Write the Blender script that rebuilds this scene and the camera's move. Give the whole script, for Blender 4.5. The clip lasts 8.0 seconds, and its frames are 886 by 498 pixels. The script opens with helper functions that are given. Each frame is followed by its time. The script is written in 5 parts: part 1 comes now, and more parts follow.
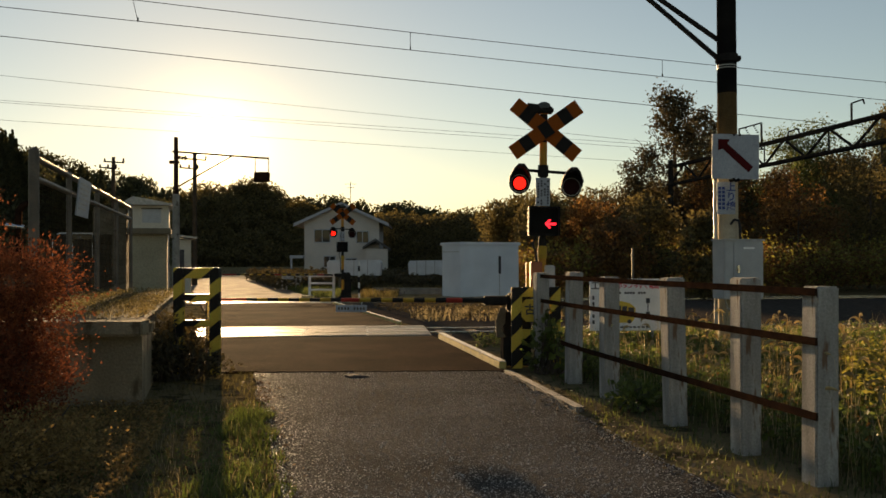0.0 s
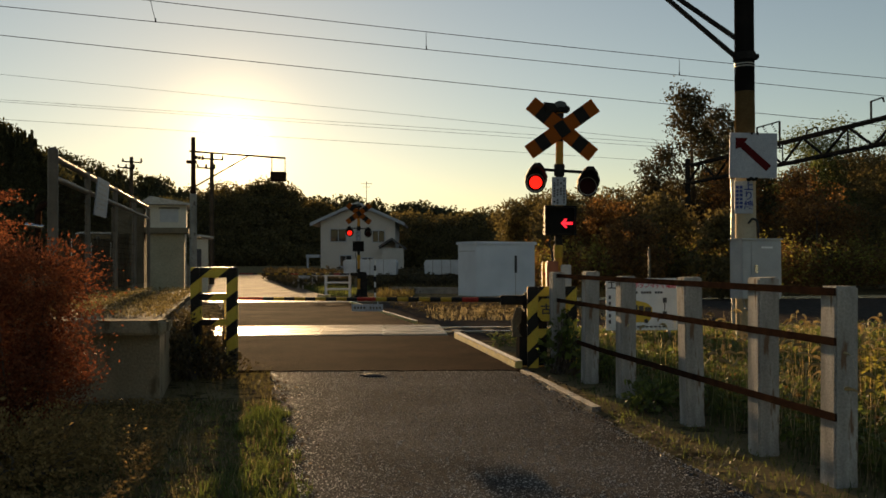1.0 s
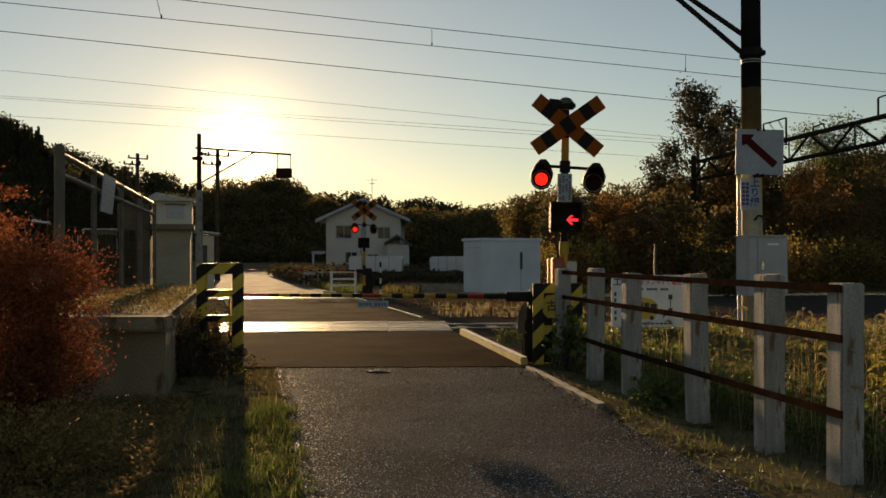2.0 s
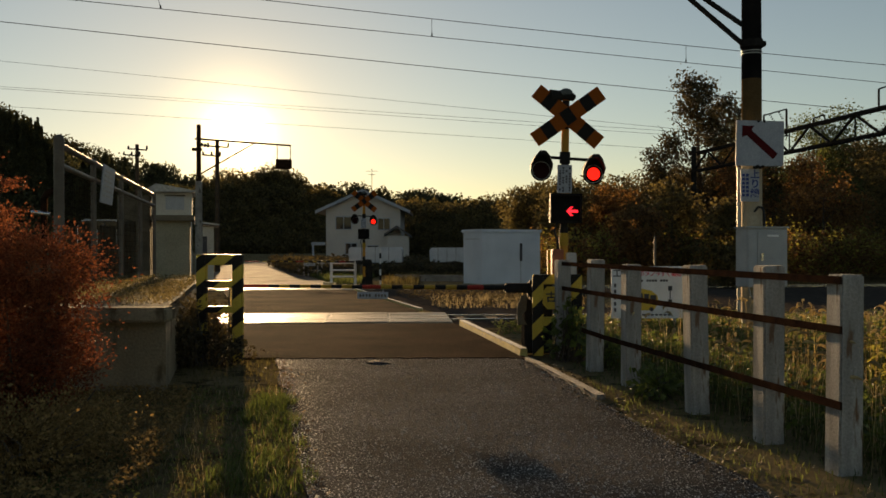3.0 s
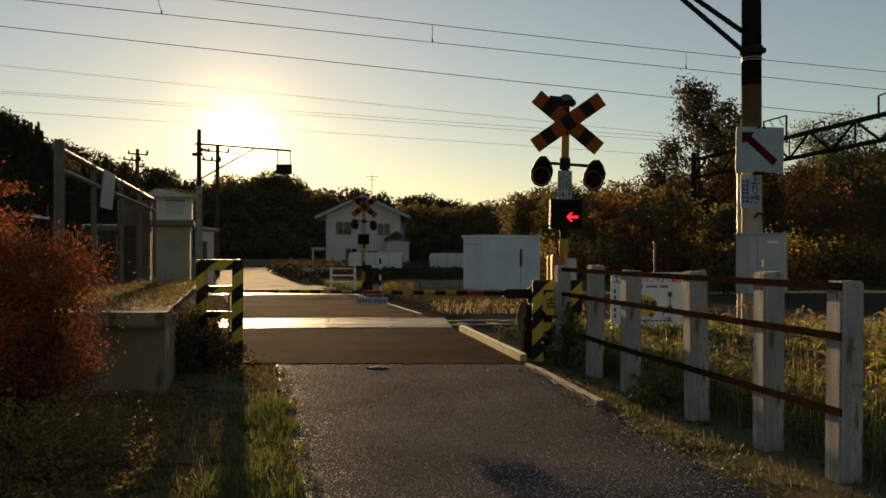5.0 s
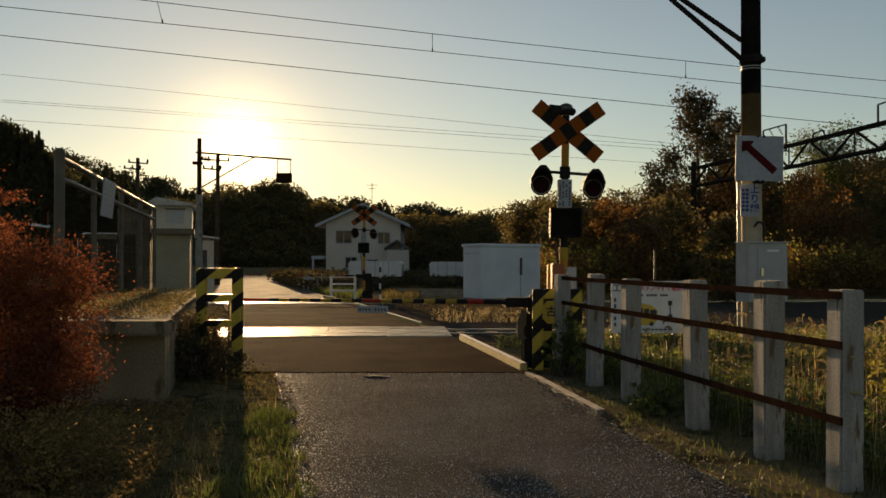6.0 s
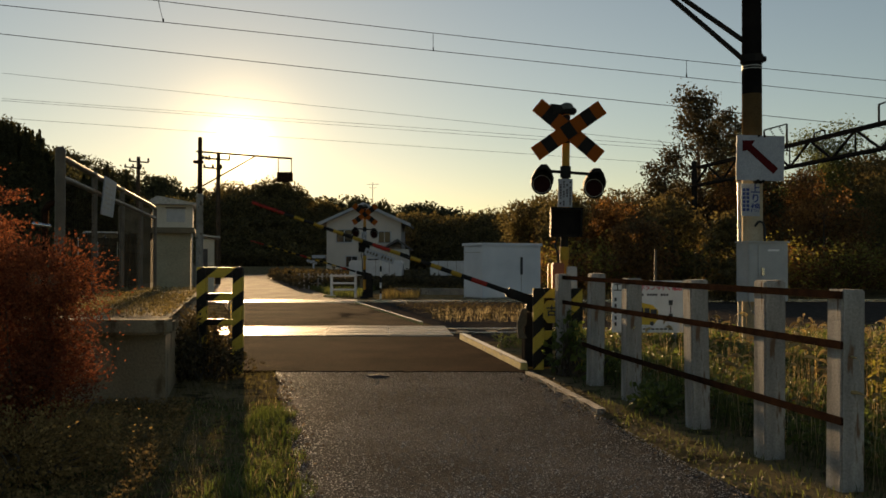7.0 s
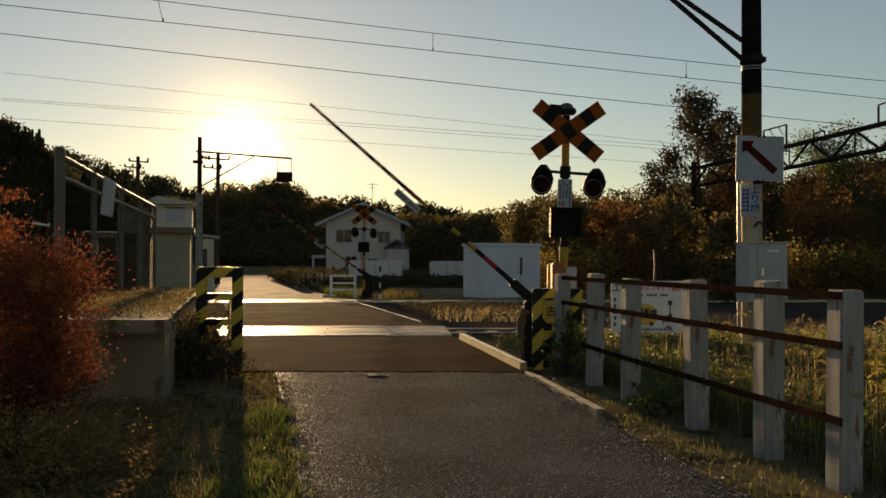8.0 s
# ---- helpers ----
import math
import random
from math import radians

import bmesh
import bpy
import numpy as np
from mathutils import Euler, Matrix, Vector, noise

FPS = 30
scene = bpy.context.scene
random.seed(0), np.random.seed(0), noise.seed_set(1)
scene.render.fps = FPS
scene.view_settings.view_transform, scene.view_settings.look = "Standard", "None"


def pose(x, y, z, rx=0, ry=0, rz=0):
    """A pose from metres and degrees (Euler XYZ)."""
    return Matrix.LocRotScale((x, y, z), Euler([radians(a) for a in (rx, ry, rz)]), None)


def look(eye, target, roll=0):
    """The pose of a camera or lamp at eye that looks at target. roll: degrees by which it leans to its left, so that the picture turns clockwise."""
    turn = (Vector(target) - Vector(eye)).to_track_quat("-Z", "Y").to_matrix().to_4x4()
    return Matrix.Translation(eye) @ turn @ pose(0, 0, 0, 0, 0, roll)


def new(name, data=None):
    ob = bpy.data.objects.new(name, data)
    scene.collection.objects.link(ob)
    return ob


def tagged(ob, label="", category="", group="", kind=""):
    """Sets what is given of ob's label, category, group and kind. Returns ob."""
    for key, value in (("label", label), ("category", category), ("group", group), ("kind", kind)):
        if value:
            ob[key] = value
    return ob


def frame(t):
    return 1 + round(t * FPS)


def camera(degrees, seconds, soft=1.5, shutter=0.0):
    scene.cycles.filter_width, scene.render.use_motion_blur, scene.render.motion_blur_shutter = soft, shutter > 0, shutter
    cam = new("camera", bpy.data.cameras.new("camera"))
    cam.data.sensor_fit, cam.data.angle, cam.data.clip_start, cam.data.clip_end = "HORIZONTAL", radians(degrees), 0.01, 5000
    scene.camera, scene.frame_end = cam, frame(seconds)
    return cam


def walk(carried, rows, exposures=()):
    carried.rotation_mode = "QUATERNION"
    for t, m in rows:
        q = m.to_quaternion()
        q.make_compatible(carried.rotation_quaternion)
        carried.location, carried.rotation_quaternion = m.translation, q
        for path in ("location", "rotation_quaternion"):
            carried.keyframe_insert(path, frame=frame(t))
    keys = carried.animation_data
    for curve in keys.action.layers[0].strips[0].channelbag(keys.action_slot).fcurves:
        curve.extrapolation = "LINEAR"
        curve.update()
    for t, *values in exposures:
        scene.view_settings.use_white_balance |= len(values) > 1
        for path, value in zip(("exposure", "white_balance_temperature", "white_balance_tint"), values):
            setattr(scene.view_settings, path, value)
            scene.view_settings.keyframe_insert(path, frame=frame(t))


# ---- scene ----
import itertools

# ---- camera: held by hand at one spot, swinging a little ----
EYE = (0.0, 0.0, 1.45)


def held(yaw, pitch, roll):
    return pose(*EYE, 90 + pitch, 0, -yaw) @ pose(0, 0, 0, 0, 0, -roll)


cam = camera(53.13, 8.0, soft=1.6, shutter=0.5)
walk(cam, [
    (0.0, held(1.372, 0.752, 0.224)), (0.5, held(0.925, 0.739, 0.209)), (1.0, held(0.343, 0.716, 0.207)),
    (1.5, held(0.014, 0.708, 0.183)), (3.0, held(-0.001, -0.074, 0.123)), (3.5, held(0.017, -0.056, 0.080)),
    (4.0, held(-0.016, -0.047, 0.053)), (4.5, held(0.0, 0.0, 0.0)), (6.0, held(0.002, 0.839, -0.024)),
    (6.5, held(-0.030, 0.824, -0.030)), (7.0, held(-0.033, 0.791, -0.095)), (7.5, held(-0.007, 0.775, -0.144)),
    (8.0, held(-0.004, 0.798, -0.162))],
    exposures=[(0.0, 0.85, 8000, 13), (1.5, 0.60, 8000, 13), (4.5, 0.55, 8000, 13), (8.0, 0.55, 8000, 13)])

# ---- world, sun, exposure ----
SUN_AZ, SUN_EL = -13.0, 7.1          # degrees from +Y towards +X, and above the horizon
sun_dir = Vector((math.sin(radians(SUN_AZ)) * math.cos(radians(SUN_EL)),
                  math.cos(radians(SUN_AZ)) * math.cos(radians(SUN_EL)), math.sin(radians(SUN_EL))))

world = bpy.data.worlds.new("sky")
scene.world = world
world.use_nodes = True
wn, wl = world.node_tree.nodes, world.node_tree.links
wn.clear()
w_out = wn.new("ShaderNodeOutputWorld")
w_bg = wn.new("ShaderNodeBackground")
w_sky = wn.new("ShaderNodeTexSky")
w_sky.sky_type = "NISHITA"
w_sky.sun_disc = False
w_sky.sun_elevation = radians(SUN_EL)
w_sky.sun_rotation = radians(SUN_AZ)
w_sky.air_density, w_sky.dust_density, w_sky.ozone_density = 1.0, 0.10, 2.0
w_bg.inputs["Strength"].default_value = 0.078
# the bright aureole of the low sun in hazy air
w_co = wn.new("ShaderNodeTexCoord")
w_dot = wn.new("ShaderNodeVectorMath")
w_dot.operation = "DOT_PRODUCT"
w_dot.inputs[1].default_value = sun_dir
wl.new(w_co.outputs["Generated"], w_dot.inputs[0])


def aureole(power, colour, gain, last):
    p = wn.new("ShaderNodeMath")
    p.operation, p.use_clamp = "POWER", False
    p.inputs[1].default_value = power
    mx = wn.new("ShaderNodeMath")
    mx.operation = "MAXIMUM"
    mx.inputs[1].default_value = 0.0
    wl.new(w_dot.outputs["Value"], mx.inputs[0])
    wl.new(mx.outputs[0], p.inputs[0])
    b = wn.new("ShaderNodeBackground")
    b.inputs["Color"].default_value = (*colour, 1)
    g = wn.new("ShaderNodeMath")
    g.operation = "MULTIPLY"
    g.inputs[1].default_value = gain
    wl.new(p.outputs[0], g.inputs[0])
    wl.new(g.outputs[0], b.inputs["Strength"])
    a = wn.new("ShaderNodeAddShader")
    wl.new(last, a.inputs[0])
    wl.new(b.outputs[0], a.inputs[1])
    return a.outputs[0]


w_hs = wn.new("ShaderNodeHueSaturation")        # thin evening haze greys the blue and the yellow alike
w_hs.inputs["Saturation"].default_value = 0.88
wl.new(w_sky.outputs[0], w_hs.inputs["Color"])
wl.new(w_hs.outputs["Color"], w_bg.inputs["Color"])
sky_out = aureole(10, (1.0, 0.74, 0.48), 0.042, w_bg.outputs[0])
sky_out = aureole(90, (1.0, 0.66, 0.22), 0.09, sky_out)
sky_out = aureole(600, (1.0, 0.74, 0.34), 0.7, sky_out)
sky_out = aureole(3000, (1.0, 0.88, 0.60), 2.0, sky_out)
wl.new(sky_out, w_out.inputs["Surface"])

sun = new("sun", bpy.data.lights.new("sun", "SUN"))
sun.data.energy, sun.data.angle, sun.data.color = 5.0, radians(0.9), (1.0, 0.72, 0.42)
sun.matrix_world = look(sun_dir * 100, (0, 0, 0))


# ---- materials ----
def surf(name, c1, c2, scale=4.0, rough=0.8, metal=0.0, bump=0.3, fine=60.0, c3=None, spots=0.0, rnd=0.0, spec=0.5, trans=0.0, speck=3.1, tall=1.0):
    """A surface with broad colour change, fine grain and relief, at real size."""
    m = bpy.data.materials.new(name)
    m.use_nodes = True
    n, l = m.node_tree.nodes, m.node_tree.links
    b = n["Principled BSDF"]
    co = n.new("ShaderNodeTexCoord")
    n1, n2 = n.new("ShaderNodeTexNoise"), n.new("ShaderNodeTexNoise")
    n1.inputs["Scale"].default_value, n1.inputs["Detail"].default_value = scale, 6
    n2.inputs["Scale"].default_value, n2.inputs["Detail"].default_value = fine, 4
    where = co.outputs["Object"]
    if tall != 1.0:
        mp = n.new("ShaderNodeMapping")
        mp.inputs["Scale"].default_value = (1, 1, 1 / tall)
        l.new(where, mp.inputs["Vector"])
        where = mp.outputs["Vector"]
    l.new(where, n1.inputs["Vector"])
    l.new(co.outputs["Object"], n2.inputs["Vector"])
    ramp = n.new("ShaderNodeValToRGB")
    ramp.color_ramp.elements[0].position, ramp.color_ramp.elements[1].position = 0.32, 0.68
    ramp.color_ramp.elements[0].color, ramp.color_ramp.elements[1].color = (*c1, 1), (*c2, 1)
    l.new(n1.outputs["Fac"], ramp.inputs["Fac"])
    out = ramp.outputs["Color"]
    grain = n.new("ShaderNodeMix")
    grain.data_type, grain.blend_type = "RGBA", "OVERLAY"
    grain.inputs["Factor"].default_value = 0.45
    l.new(out, grain.inputs["A"])
    l.new(n2.outputs["Fac"], grain.inputs["B"])
    out = grain.outputs["Result"]
    if c3:
        sp = n.new("ShaderNodeValToRGB")
        sp.color_ramp.elements[0].position, sp.color_ramp.elements[1].position = 1 - spots, min(1.0, 1.06 - spots)
        n3 = n.new("ShaderNodeTexNoise")
        n3.inputs["Scale"].default_value, n3.inputs["Detail"].default_value = scale * speck, 8
        l.new(where, n3.inputs["Vector"])
        l.new(n3.outputs["Fac"], sp.inputs["Fac"])
        mx = n.new("ShaderNodeMix")
        mx.data_type = "RGBA"
        mx.inputs["B"].default_value = (*c3, 1)
        l.new(sp.outputs["Color"], mx.inputs["Factor"])
        l.new(out, mx.inputs["A"])
        out = mx.outputs["Result"]
    if rnd:
        oi, hs = n.new("ShaderNodeNewGeometry"), n.new("ShaderNodeHueSaturation")
        mr = n.new("ShaderNodeMapRange")
        mr.inputs["To Min"].default_value, mr.inputs["To Max"].default_value = 1 - rnd, 1 + rnd
        l.new(oi.outputs["Random Per Island"], mr.inputs["Value"])
        l.new(mr.outputs[0], hs.inputs["Value"])
        l.new(out, hs.inputs["Color"])
        out = hs.outputs["Color"]
    l.new(out, b.inputs["Base Color"])
    b.inputs["Roughness"].default_value, b.inputs["Metallic"].default_value = rough, metal
    b.inputs["Specular IOR Level"].default_value = spec
    if bump:
        bp = n.new("ShaderNodeBump")
        bp.inputs["Strength"].default_value, bp.inputs["Distance"].default_value = bump, 0.01
        l.new(n2.outputs["Fac"], bp.inputs["Height"])
        l.new(bp.outputs["Normal"], b.inputs["Normal"])
    if trans:
        t = n.new("ShaderNodeBsdfTranslucent")
        l.new(out, t.inputs["Color"])
        ms = n.new("ShaderNodeMixShader")
        ms.inputs[0].default_value = trans
        o = n["Material Output"]
        l.new(b.outputs[0], ms.inputs[1])
        l.new(t.outputs[0], ms.inputs[2])
        l.new(ms.outputs[0], o.inputs["Surface"])
    return m


def striped(name, c1, c2, axis, pitch, rough=0.45, shift=0.0):
    """Painted warning bands across the direction axis, worn a little."""
    m = surf(name, c1, c1, 6, rough, 0, 0.15, 90, spec=0.15)
    n, l = m.node_tree.nodes, m.node_tree.links
    b = n["Principled BSDF"]
    base = b.inputs["Base Color"].links[0].from_socket
    co, dt = n.new("ShaderNodeTexCoord"), n.new("ShaderNodeVectorMath")
    dt.operation = "DOT_PRODUCT"
    dt.inputs[1].default_value = axis
    l.new(co.outputs["Object"], dt.inputs[0])
    a, f, g = (n.new("ShaderNodeMath") for _ in range(3))
    a.operation, f.operation, g.operation = "MULTIPLY_ADD", "FRACT", "GREATER_THAN"
    a.inputs[1].default_value, a.inputs[2].default_value = 1 / pitch, shift + 50
    g.inputs[1].default_value = 0.5
    l.new(dt.outputs["Value"], a.inputs[0])
    l.new(a.outputs[0], f.inputs[0])
    l.new(f.outputs[0], g.inputs[0])
    mx = n.new("ShaderNodeMix")
    mx.data_type = "RGBA"
    mx.inputs["B"].default_value = (*c2, 1)
    l.new(g.outputs[0], mx.inputs["Factor"])
    l.new(base, mx.inputs["A"])
    l.new(mx.outputs["Result"], b.inputs["Base Color"])
    return m


def glow(name, colour, strength):
    m = bpy.data.materials.new(name)
    m.use_nodes = True
    b = m.node_tree.nodes["Principled BSDF"]
    b.inputs["Base Color"].default_value = (0.05, 0.002, 0.002, 1)
    b.inputs["Emission Color"].default_value = (*colour, 1)
    b.inputs["Emission Strength"].default_value = strength
    return m


def glass(name, colour, rough=0.05):
    m = bpy.data.materials.new(name)
    m.use_nodes = True
    b = m.node_tree.nodes["Principled BSDF"]
    b.inputs["Base Color"].default_value = (*colour, 1)
    b.inputs["Roughness"].default_value = rough
    b.inputs["Specular IOR Level"].default_value = 0.3 if rough < 0.3 else 0.1
    return m


def paving(name, dark, light, cells, rough, spec):
    """Asphalt: bound stones of many greys with relief, and broad worn and dirty patches."""
    m = bpy.data.materials.new(name)
    m.use_nodes = True
    n, l = m.node_tree.nodes, m.node_tree.links
    b = n["Principled BSDF"]
    co = n.new("ShaderNodeTexCoord")
    vo = n.new("ShaderNodeTexVoronoi")
    vo.inputs["Scale"].default_value = cells
    l.new(co.outputs["Object"], vo.inputs["Vector"])
    tone = n.new("ShaderNodeValToRGB")
    tone.color_ramp.elements[0].position, tone.color_ramp.elements[1].position = 0.25, 1.0
    tone.color_ramp.elements[0].color, tone.color_ramp.elements[1].color = (*dark, 1), (*light, 1)
    mid = tone.color_ramp.elements.new(0.8)
    mid.color = (*[d * 0.65 + k * 0.35 for d, k in zip(dark, light)], 1)
    l.new(vo.outputs["Color"], tone.inputs["Fac"])
    broad, fine = n.new("ShaderNodeTexNoise"), n.new("ShaderNodeTexNoise")
    broad.inputs["Scale"].default_value, broad.inputs["Detail"].default_value = 0.9, 7
    fine.inputs["Scale"].default_value, fine.inputs["Detail"].default_value = 34, 4
    for k in (broad, fine):
        l.new(co.outputs["Object"], k.inputs["Vector"])
    wear = n.new("ShaderNodeMapRange")
    wear.inputs["From Min"].default_value, wear.inputs["From Max"].default_value = 0.32, 0.68
    wear.inputs["To Min"].default_value, wear.inputs["To Max"].default_value = 0.6, 1.45
    l.new(broad.outputs["Fac"], wear.inputs["Value"])
    hs = n.new("ShaderNodeHueSaturation")
    l.new(tone.outputs["Color"], hs.inputs["Color"])
    l.new(wear.outputs[0], hs.inputs["Value"])
    l.new(hs.outputs["Color"], b.inputs["Base Color"])
    b.inputs["Roughness"].default_value, b.inputs["Specular IOR Level"].default_value = rough, spec
    h = n.new("ShaderNodeMath")
    h.operation = "MULTIPLY_ADD"
    h.inputs[1].default_value = -0.8
    l.new(vo.outputs["Distance"], h.inputs[0])
    l.new(fine.outputs["Fac"], h.inputs[2])
    bp = n.new("ShaderNodeBump")
    bp.inputs["Strength"].default_value, bp.inputs["Distance"].default_value = 0.9, 0.006
    l.new(h.outputs[0], bp.inputs["Height"])
    l.new(bp.outputs["Normal"], b.inputs["Normal"])
    return m


YEL, BLK = (0.58, 0.42, 0.07), (0.015, 0.014, 0.013)
M = {}
M["soil"] = surf("soil_and_grass", (0.12, 0.095, 0.05), (0.21, 0.165, 0.09), 0.9, 0.95, bump=1.0, fine=25, spec=0.0, c3=(0.06, 0.05, 0.028), spots=0.45)
M["asphalt"] = paving("worn_asphalt", (0.028, 0.027, 0.026), (0.20, 0.19, 0.18), 105, 0.95, 0.004)
# far lane paled: low sun's glare on asphalt put into the colour
M["farasphalt"] = paving("glare_pale_asphalt", (0.12, 0.10, 0.08), (0.28, 0.24, 0.19), 60, 0.9, 0.02)
M["crossing"] = paving("crossing_asphalt", (0.018, 0.0115, 0.008), (0.12, 0.076, 0.052), 130, 0.95, 0.0013)
M["panel"] = surf("crossing_panel", (0.17, 0.165, 0.145), (0.25, 0.24, 0.21), 1.5, 0.52, bump=0.3, fine=60, spec=0.35)
M["ballast"] = surf("ballast", (0.04, 0.034, 0.028), (0.085, 0.073, 0.062), 5, 0.95, bump=1.0, fine=38, rnd=0.4, spec=0.0)
M["gravel"] = surf("platform_gravel", (0.10, 0.085, 0.05), (0.19, 0.165, 0.11), 2.5, 0.95, bump=1.0, fine=45, spec=0.1)
M["concrete"] = surf("weathered_concrete", (0.16, 0.15, 0.13), (0.29, 0.275, 0.245), 2.2, 0.9, bump=0.5, fine=55, c3=(0.09, 0.08, 0.065), spots=0.40)
M["wallconc"] = surf("stained_old_concrete", (0.22, 0.175, 0.115), (0.34, 0.28, 0.19), 1.4, 0.95, bump=0.7, fine=40, c3=(0.12, 0.09, 0.055), spots=0.44, spec=0.1, tall=3.0)
M["post"] = surf("grey_concrete_post", (0.20, 0.192, 0.178), (0.40, 0.385, 0.36), 9, 0.9, bump=0.35, fine=60, c3=(0.15, 0.09, 0.055), spots=0.40, speck=1.6, tall=6.0)
M["rust"] = surf("rusty_steel", (0.02, 0.012, 0.009), (0.045, 0.024, 0.015), 9, 0.9, 0.0, 0.6, 90, spec=0.0)
M["pipe"] = surf("grimy_brown_pipe", (0.07, 0.058, 0.042), (0.13, 0.105, 0.08), 3, 0.6, 0.0, 0.2, 60)
M["steel"] = surf("galvanised_steel", (0.22, 0.22, 0.22), (0.36, 0.36, 0.35), 6, 0.45, 0.7, 0.15, 80)
M["railtop"] = surf("polished_rail", (0.35, 0.34, 0.33), (0.5, 0.49, 0.47), 3, 0.25, 1.0, 0.05, 60)
M["darksteel"] = surf("dark_painted_steel", (0.016, 0.016, 0.016), (0.032, 0.03, 0.028), 6, 0.85, 0.0, 0.2, 80, spec=0.0)
M["black"] = surf("black_lamp_paint", (0.010, 0.010, 0.010), (0.02, 0.019, 0.018), 8, 0.7, 0, 0.15, 90, spec=0.15)
M["whitep"] = surf("white_painted_metal", (0.62, 0.63, 0.64), (0.74, 0.75, 0.75), 3, 0.5, 0, 0.08, 70, c3=(0.5, 0.48, 0.44), spots=0.33)
# white plates dulled and blued: the cool sky light is in the colour
M["offwhite"] = surf("skylit_blue_white", (0.27, 0.30, 0.345), (0.34, 0.37, 0.42), 4, 0.6, 0, 0.06, 70)
M["board"] = surf("clean_white_board", (0.66, 0.67, 0.68), (0.76, 0.77, 0.78), 4, 0.5, 0, 0.05, 70)
M["hut"] = surf("pale_blue_grey_panel", (0.52, 0.56, 0.62), (0.62, 0.66, 0.72), 1.2, 0.6, 0, 0.06, 50)
M["cab"] = surf("beige_grey_cabinet", (0.31, 0.325, 0.34), (0.39, 0.405, 0.42), 3, 0.5, 0, 0.08, 70)
M["yellow"] = surf("yellow_paint", (0.55, 0.36, 0.03), (0.68, 0.46, 0.05), 5, 0.5, 0, 0.12, 80, c3=(0.3, 0.2, 0.05), spots=0.32)
M["redp"] = surf("red_paint", (0.5, 0.03, 0.02), (0.62, 0.05, 0.03), 5, 0.5, 0, 0.1, 80)
M["redsign"] = surf("dark_red_sign_paint", (0.055, 0.004, 0.005), (0.085, 0.006, 0.007), 5, 0.7, 0, 0.05, 80, spec=0.1)
M["blue"] = surf("blue_sign_paint", (0.012, 0.032, 0.16), (0.018, 0.045, 0.21), 5, 0.6, 0, 0.05, 80)
M["pink"] = surf("red_sign_ink", (0.55, 0.05, 0.09), (0.65, 0.07, 0.12), 5, 0.55, 0, 0.02, 80)
M["ink"] = surf("black_ink", (0.03, 0.03, 0.035), (0.05, 0.05, 0.055), 5, 0.6, 0, 0.02, 80)
M["orange"] = surf("orange_box_paint", (0.20, 0.05, 0.02), (0.27, 0.075, 0.028), 5, 0.5, 0, 0.1, 80)
M["kerb"] = surf("worn_yellow_kerb_paint", (0.48, 0.37, 0.09), (0.6, 0.48, 0.17), 4, 0.7, 0, 0.4, 60, c3=(0.28, 0.25, 0.2), spots=0.42)
M["band"] = striped("yellow_black_bands", YEL, BLK, (0.707, 0, -0.707), 0.30)
M["bandL"] = striped("yellow_black_slanting_bands", YEL, BLK, (0.62, 0, -0.78), 0.285, shift=0.1)
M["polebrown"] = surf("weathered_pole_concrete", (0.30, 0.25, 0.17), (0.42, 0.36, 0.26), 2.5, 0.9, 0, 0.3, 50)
# darker brown for the pole's middle: backlit shade put into the colour
M["polemid"] = surf("backlit_brown_pole", (0.07, 0.047, 0.022), (0.12, 0.08, 0.04), 2.5, 0.9, 0, 0.3, 50, spec=0.0)
M["polish"] = surf("polished_steel", (0.5, 0.5, 0.5), (0.6, 0.6, 0.6), 6, 0.22, 1.0, 0.05, 80)
M["kerbtop"] = surf("worn_white_kerb_paint", (0.5, 0.48, 0.42), (0.66, 0.64, 0.58), 4, 0.7, 0, 0.4, 60, c3=(0.28, 0.25, 0.2), spots=0.38)
# near black; on the pole's top it stands in for backlit shade
M["poledark"] = surf("near_black_matt", (0.008, 0.008, 0.008), (0.016, 0.015, 0.014), 3, 0.8, 0, 0.2, 50, spec=0.0)
M["redglow"] = glow("lit_red_lamp", (1.0, 0.012, 0.008), 1.5)
M["arrowglow"] = glow("lit_red_arrow", (1.0, 0.02, 0.04), 1.4)
M["lens"] = glass("dark_red_lens", (0.02, 0.003, 0.003), 0.7)
M["pane"] = glass("window_glass", (0.02, 0.022, 0.025), 0.05)
M["leaf_green"] = surf("green_leaves", (0.07, 0.09, 0.024), (0.12, 0.135, 0.042), 1.2, 0.6, 0, 0, 10, rnd=0.45, trans=0.58)
M["leaf_brown"] = surf("autumn_leaves", (0.13, 0.07, 0.025), (0.22, 0.115, 0.036), 0.5, 0.65, 0, 0, 10, rnd=0.5, trans=0.55)
M["leaf_dark"] = surf("dark_conifer_needles", (0.055, 0.055, 0.024), (0.095, 0.09, 0.038), 0.3, 0.75, 0, 0, 10, rnd=0.4, trans=0.45)
M["leaf_olive"] = surf("olive_autumn_leaves", (0.095, 0.08, 0.03), (0.16, 0.12, 0.045), 0.25, 0.65, 0, 0, 10, rnd=0.5, trans=0.6)
M["leaf_red"] = surf("red_maple_leaves", (0.17, 0.055, 0.03), (0.28, 0.095, 0.04), 2.0, 0.7, 0, 0, 10, rnd=0.45, trans=0.5, spec=0.2)
M["leaf_dry"] = surf("withered_leaves", (0.20, 0.135, 0.055), (0.33, 0.225, 0.09), 0.9, 0.8, 0, 0, 10, rnd=0.45, trans=0.5, spec=0.2)
